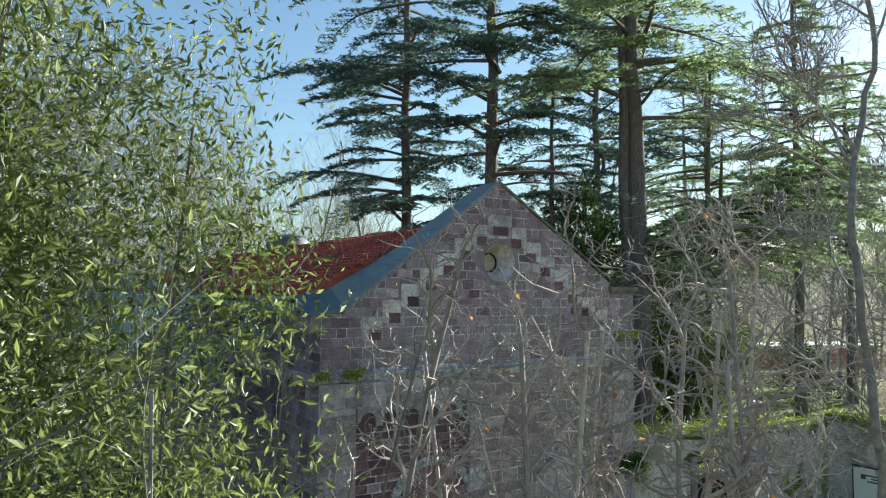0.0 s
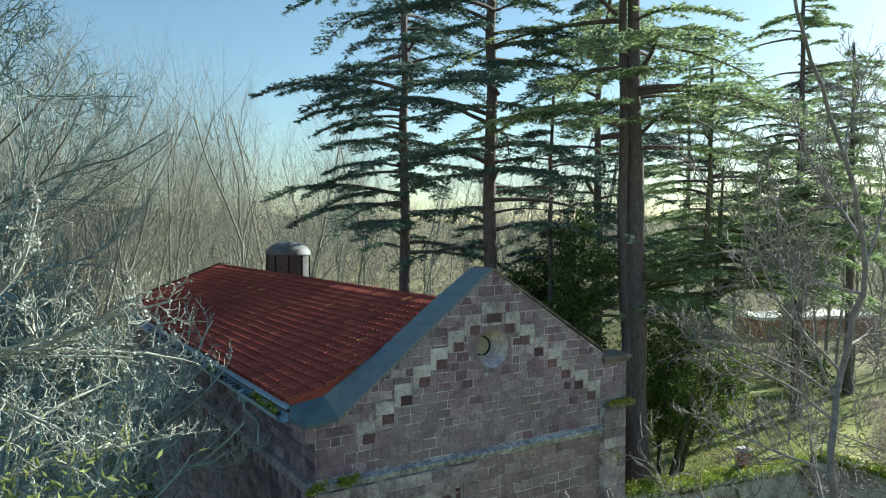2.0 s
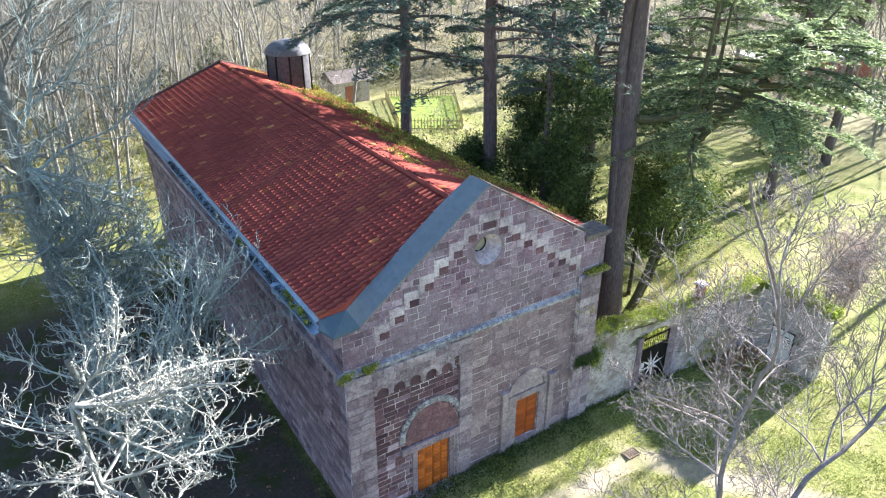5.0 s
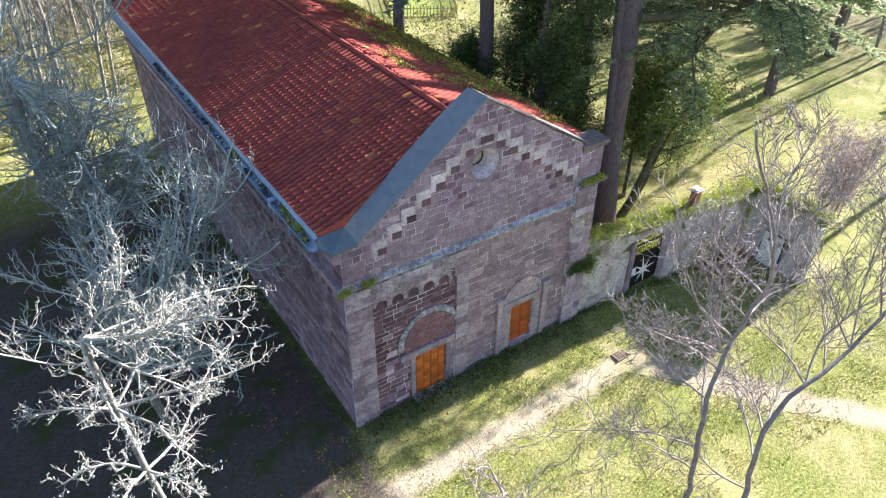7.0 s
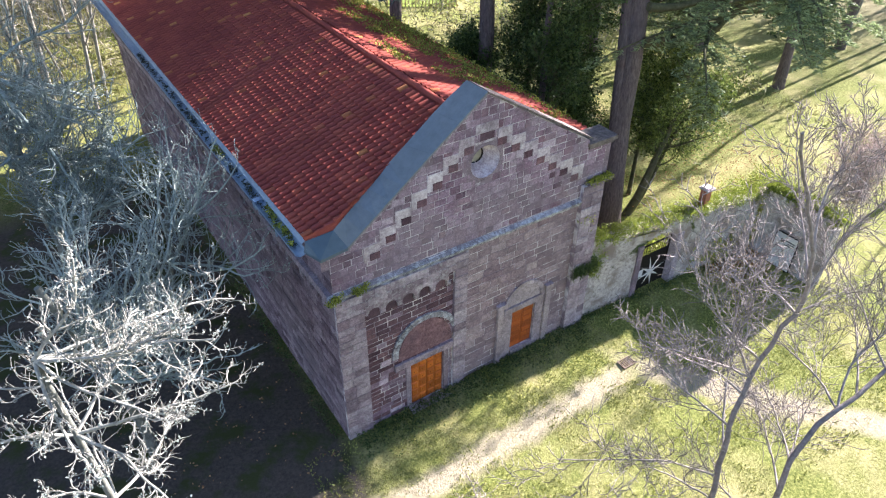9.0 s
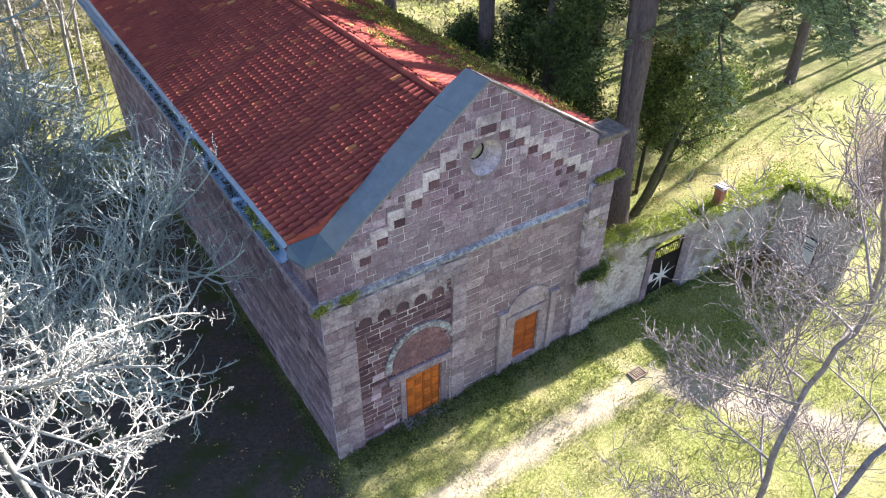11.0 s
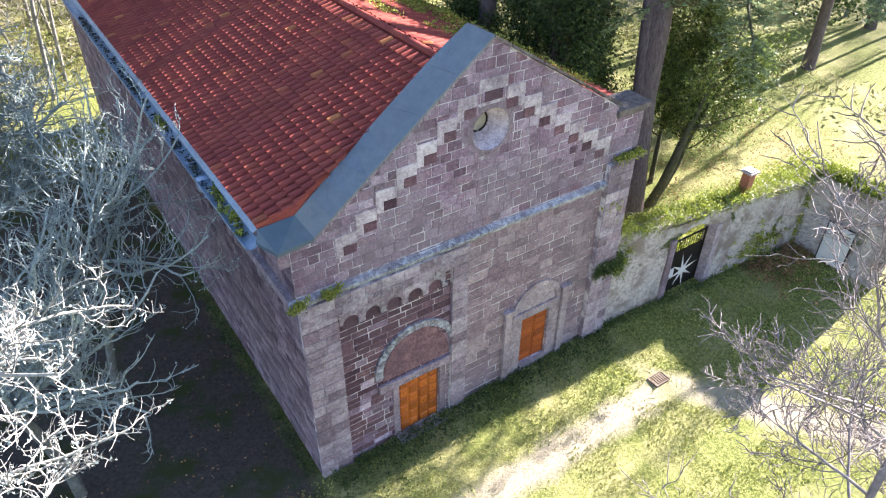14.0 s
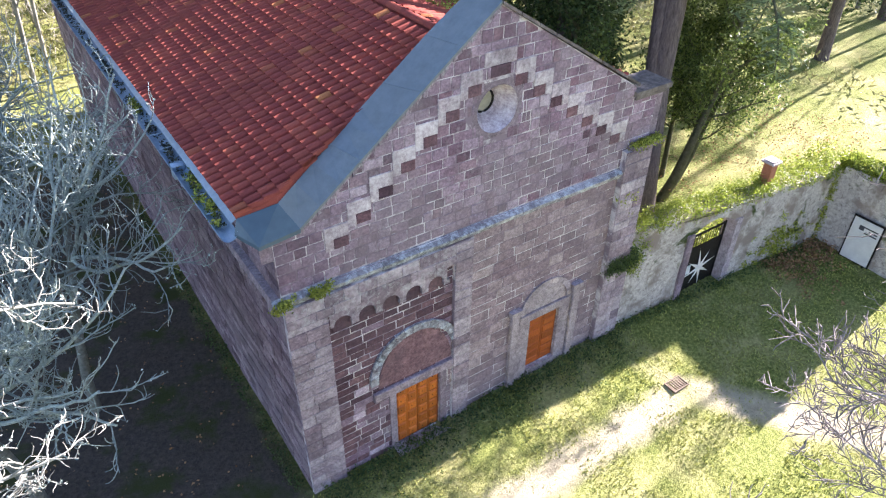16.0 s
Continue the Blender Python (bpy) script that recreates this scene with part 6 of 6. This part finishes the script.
def grass():
    rng = np.random.default_rng(51)
    n = 52000
    x = rng.uniform(-2, 24, n)
    y = -rng.uniform(0.1, 11, n)
    keep = np.array([noise.noise(Vector((a * 0.7, b * 0.7, 7.0))) > -0.22 for a, b in zip(x, y)])
    # the trodden track stays bare
    keep &= (rng.uniform(0, 1, n) < 0.3) | ~((x > 11.6) & (abs(1.27 * x + y - 11.84) * 0.62 < 0.62)) & ~((x < 11.8) & (abs(y + 3.5) < 0.4))
    x, y = x[keep], y[keep]
    z = np.array([ground_z(a, b) for a, b in zip(x, y)])
    n = len(x)
    a = rng.uniform(0, 2 * math.pi, n)
    h = rng.uniform(0.03, 0.11, n)
    w = 0.022
    root = np.stack([x, y, z - 0.01], 1)
    side = np.stack([np.cos(a) * w, np.sin(a) * w, np.zeros(n)], 1)
    tip = root + np.stack([rng.normal(0, 0.05, n), rng.normal(0, 0.05, n), h], 1)
    g = Geo().run(np.stack([root - side, root + side, tip], 1), np.arange(3 * n).reshape(-1, 3))
    solo("grass", g, grass_mat, "short tufty winter grass on the lawn", "grass", kind="stuff")
    # weeds along the walls' foot, spread in front to paint the lawn's shaded strip
    foot = [(rng.uniform(0.2, 12), -0.12 - abs(rng.normal(0, 0.55)), 0) for _ in range(900)] + [(rng.uniform(-0.5, -0.1), rng.uniform(0, 28), 0) for _ in range(500)] + [(rng.uniform(12, 23), 0, 0) for _ in range(250)]
    foot = [(x, y if x < 12 else wall_y(x) - rng.uniform(0.05, 0.4), 0) for x, y, z in foot]
    foot = [(x, y, ground_z(x, y) + rng.uniform(0.0, 0.14)) for x, y, z in foot]
    solo("weeds", scatter_leaves(rng, foot, 12000, 0.1, 0.08, -0.2, 0.5), holly, "dark green weeds at the walls' foot, spread to darken the lawn's shaded strip", "weeds", kind="stuff")


grass()

# ---- woods all round ----


def woods():
    rng = np.random.default_rng(77)
    kinds = []
    style = dict(segments=[7, 5, 3, 2], wander=[0.10, 0.16, 0.24, 0.28], lift=[0.06, 0.14, 0.14, 0.1], taper=[0.3, 0.3, 0.35, 0.5], children=[16, 7, 6], first=[0.25, 0.15, 0.1], angle=[(0.35, 0.8), (0.4, 0.9), (0.4, 1.0)], shrink=[(0.32, 0.5), (0.4, 0.6), (0.4, 0.65)], thin=[0.42, 0.5, 0.6])
    for k in range(4):
        ob, _ = bare_tree("winter_tree", "bare grey-brown woodland tree", 300 + k, (0, 0, 0), (0, 0, 1), 15.0 + k, 0.11, style, wood_bark, "woods", (6, 4, 3, 3))
        kinds.append(ob)
    spots = []
    for i in range(2600):
        a = rng.uniform(-0.35, 2.25)
        r = rng.uniform(36, 105)
        x, y = 4 + r * math.cos(a), 2 + r * math.sin(a)
        if (x > 30 and y < 15) or (x > 20 and 30 < y < 62) or (x < 24 and y < 36 and x > -15) or (x > 40 and y < 28 and r < 62):
            continue
        if all((x - p) ** 2 + (y - q) ** 2 > 22 for p, q in spots):
            spots.append((x, y))
        if len(spots) >= 170:
            break
    for i in range(70):
        spots.append((rng.uniform(-32, 8), rng.uniform(34, 70)))
    for i in range(8):
        spots.append((rng.uniform(-26, -16), rng.uniform(12, 34)))
    for i in range(8):
        spots.append((rng.uniform(55, 78), rng.uniform(9, 30)))
    used = set()
    for i, (x, y) in enumerate(spots):
        k = i % 4
        s = rng.uniform(1.15, 1.65)
        m = Matrix.Translation((x, y, ground_z(x, y) - 0.2)) @ Matrix.Rotation(rng.uniform(0, 6.28), 4, "Z")
        if k not in used:
            used.add(k)
            kinds[k].matrix_basis = m
            continue
        o = copy_thing(kinds[k], m)
        o.scale = (s, s, s)
    # undergrowth between the trunks
    pts = []
    for i in range(5200):
        a = rng.uniform(-0.2, 2.3)
        r = rng.uniform(34, 100)
        x, y = 4 + r * math.cos(a), 2 + r * math.sin(a)
        if 24 < x < 41 and 37 < y < 58 or (x > 40 and y < 28 and r < 85):
            continue
        h = abs(rng.normal(0, 1.6)) * (0.4 + max(0, noise.noise(Vector((x * 0.1, y * 0.1, 5.0)))) * 2.5)
        pts.append((x, y, ground_z(x, y) + h))
    solo("wood_undergrowth", scatter_leaves(rng, pts, 60000, 0.42, 0.55, -0.5, 0.3), brush, "olive and straw-coloured undergrowth of the winter wood", "undergrowth", kind="stuff")
    tangle = []
    while len(tangle) < 5000:
        a, r = rng.uniform(-0.1, 2.3), rng.uniform(36, 90)
        x, y = 4 + r * math.cos(a), 2 + r * math.sin(a)
        if (x > 26 and y < 22) or (22 < x < 60 and 36 < y < 59) or (-4 < x < 24 and y < 38):
            continue
        tangle.append((x, y, ground_z(x, y) + rng.uniform(0, 1) ** 1.4 * 11))
    solo("wood_tangle", scatter_leaves(rng, tangle, 60000, 1.0, 0.9, -0.7, 0.05), wood_twig, "tangled grey bare twigs of the winter wood", "twigs", kind="stuff")
    hills = []
    while len(hills) < 5200:
        a, r = rng.uniform(-0.6, 2.7), 85 + 190 * rng.uniform(0, 1)
        x, y = 8 + r * math.cos(a), 4 + r * math.sin(a)
        hills.append((x, y, ground_z(x, y) + rng.uniform(0, 1) ** 0.6 * rng.uniform(5, 12)))
    solo("hill_woods", scatter_leaves(rng, hills, 60000, 1.5, 1.4, -0.9, 0.16), wood_twig, "grey-brown bare woods covering the far hills", "woods", kind="stuff")
    ever = []
    for i in range(26):
        a = rng.uniform(0.0, 2.0)
        r = rng.uniform(45, 85)
        cx, cy = 4 + r * math.cos(a), 2 + r * math.sin(a)
        if 22 < cx < 44 and 35 < cy < 60:
            continue
        hgt = rng.uniform(3, 7)
        for j in range(60):
            h = rng.uniform(0, 1)
            w = (1 - h) * 2.2 + 0.4
            ever.append((cx + rng.normal(0, w * 0.6), cy + rng.normal(0, w * 0.6), ground_z(cx, cy) + h * hgt))
    solo("evergreen_thicket", scatter_leaves(rng, ever, 30000, 0.35, 0.35, 0.0, 0.5), holly, "dark evergreen thickets among bare trees", "bushes", kind="stuff")


woods()

# ---- stones of the church front and side ----


def lay_front():
    blocks = front_blocks()
    blocks.sort(key=lambda b: b[0][0][0] - 0.15 * b[0][0][1])
    rest, worn = Geo(), Geo()
    for i, (poly, proud, luck) in enumerate(blocks):
        x, z = poly[0]
        if i < 300:
            g = Geo().slab(poly, -proud, 0.0, 0.012 if len(poly) == 4 else 0.0)
            dark = 1.0 < x < 4.8 and z < 6.4 and luck < (0.88 if z > 3.2 else 0.5)
            part("stone_block", g, stone_dark if dark else stone, front)
        elif x > 5.3 and z < 7.1:
            worn.slab(poly, -proud, 0.0, 0.012 if len(poly) == 4 else 0.0)
        else:
            rest.slab(poly, -proud, 0.0, 0.012 if len(poly) == 4 else 0.0)
    tagged(part("stone_course", rest, stone_joined, front), kind="stuff")
    tagged(part("stone_course", worn, smooth_stone, front, "smooth worn tan and purple stones"), kind="stuff")


lay_front()


def lay_side():
    rng = random.Random(19)
    g = Geo()
    for z0, z1 in ((-0.3, 6.5), (7.36, 8.72)):
        for a, zb, b, zt in course_blocks(rng, 0.0, LENGTH, z0, z1, (0.25, 0.36), (0.4, 1.0)):
            d = rng.uniform(0.006, 0.035)
            j = 0.012
            g.box(-d, a + j, zb + j, 0.0, b - j, zt - j)
    for a, zb, b, zt in course_blocks(rng, 0.0, LENGTH, 6.5, 7.06, (0.26, 0.28), (0.4, 0.8)):
        g.box(-0.012, a + 0.01, zb + 0.01, 0.0, b - 0.01, zt - 0.01)
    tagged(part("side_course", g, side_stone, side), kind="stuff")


lay_side()
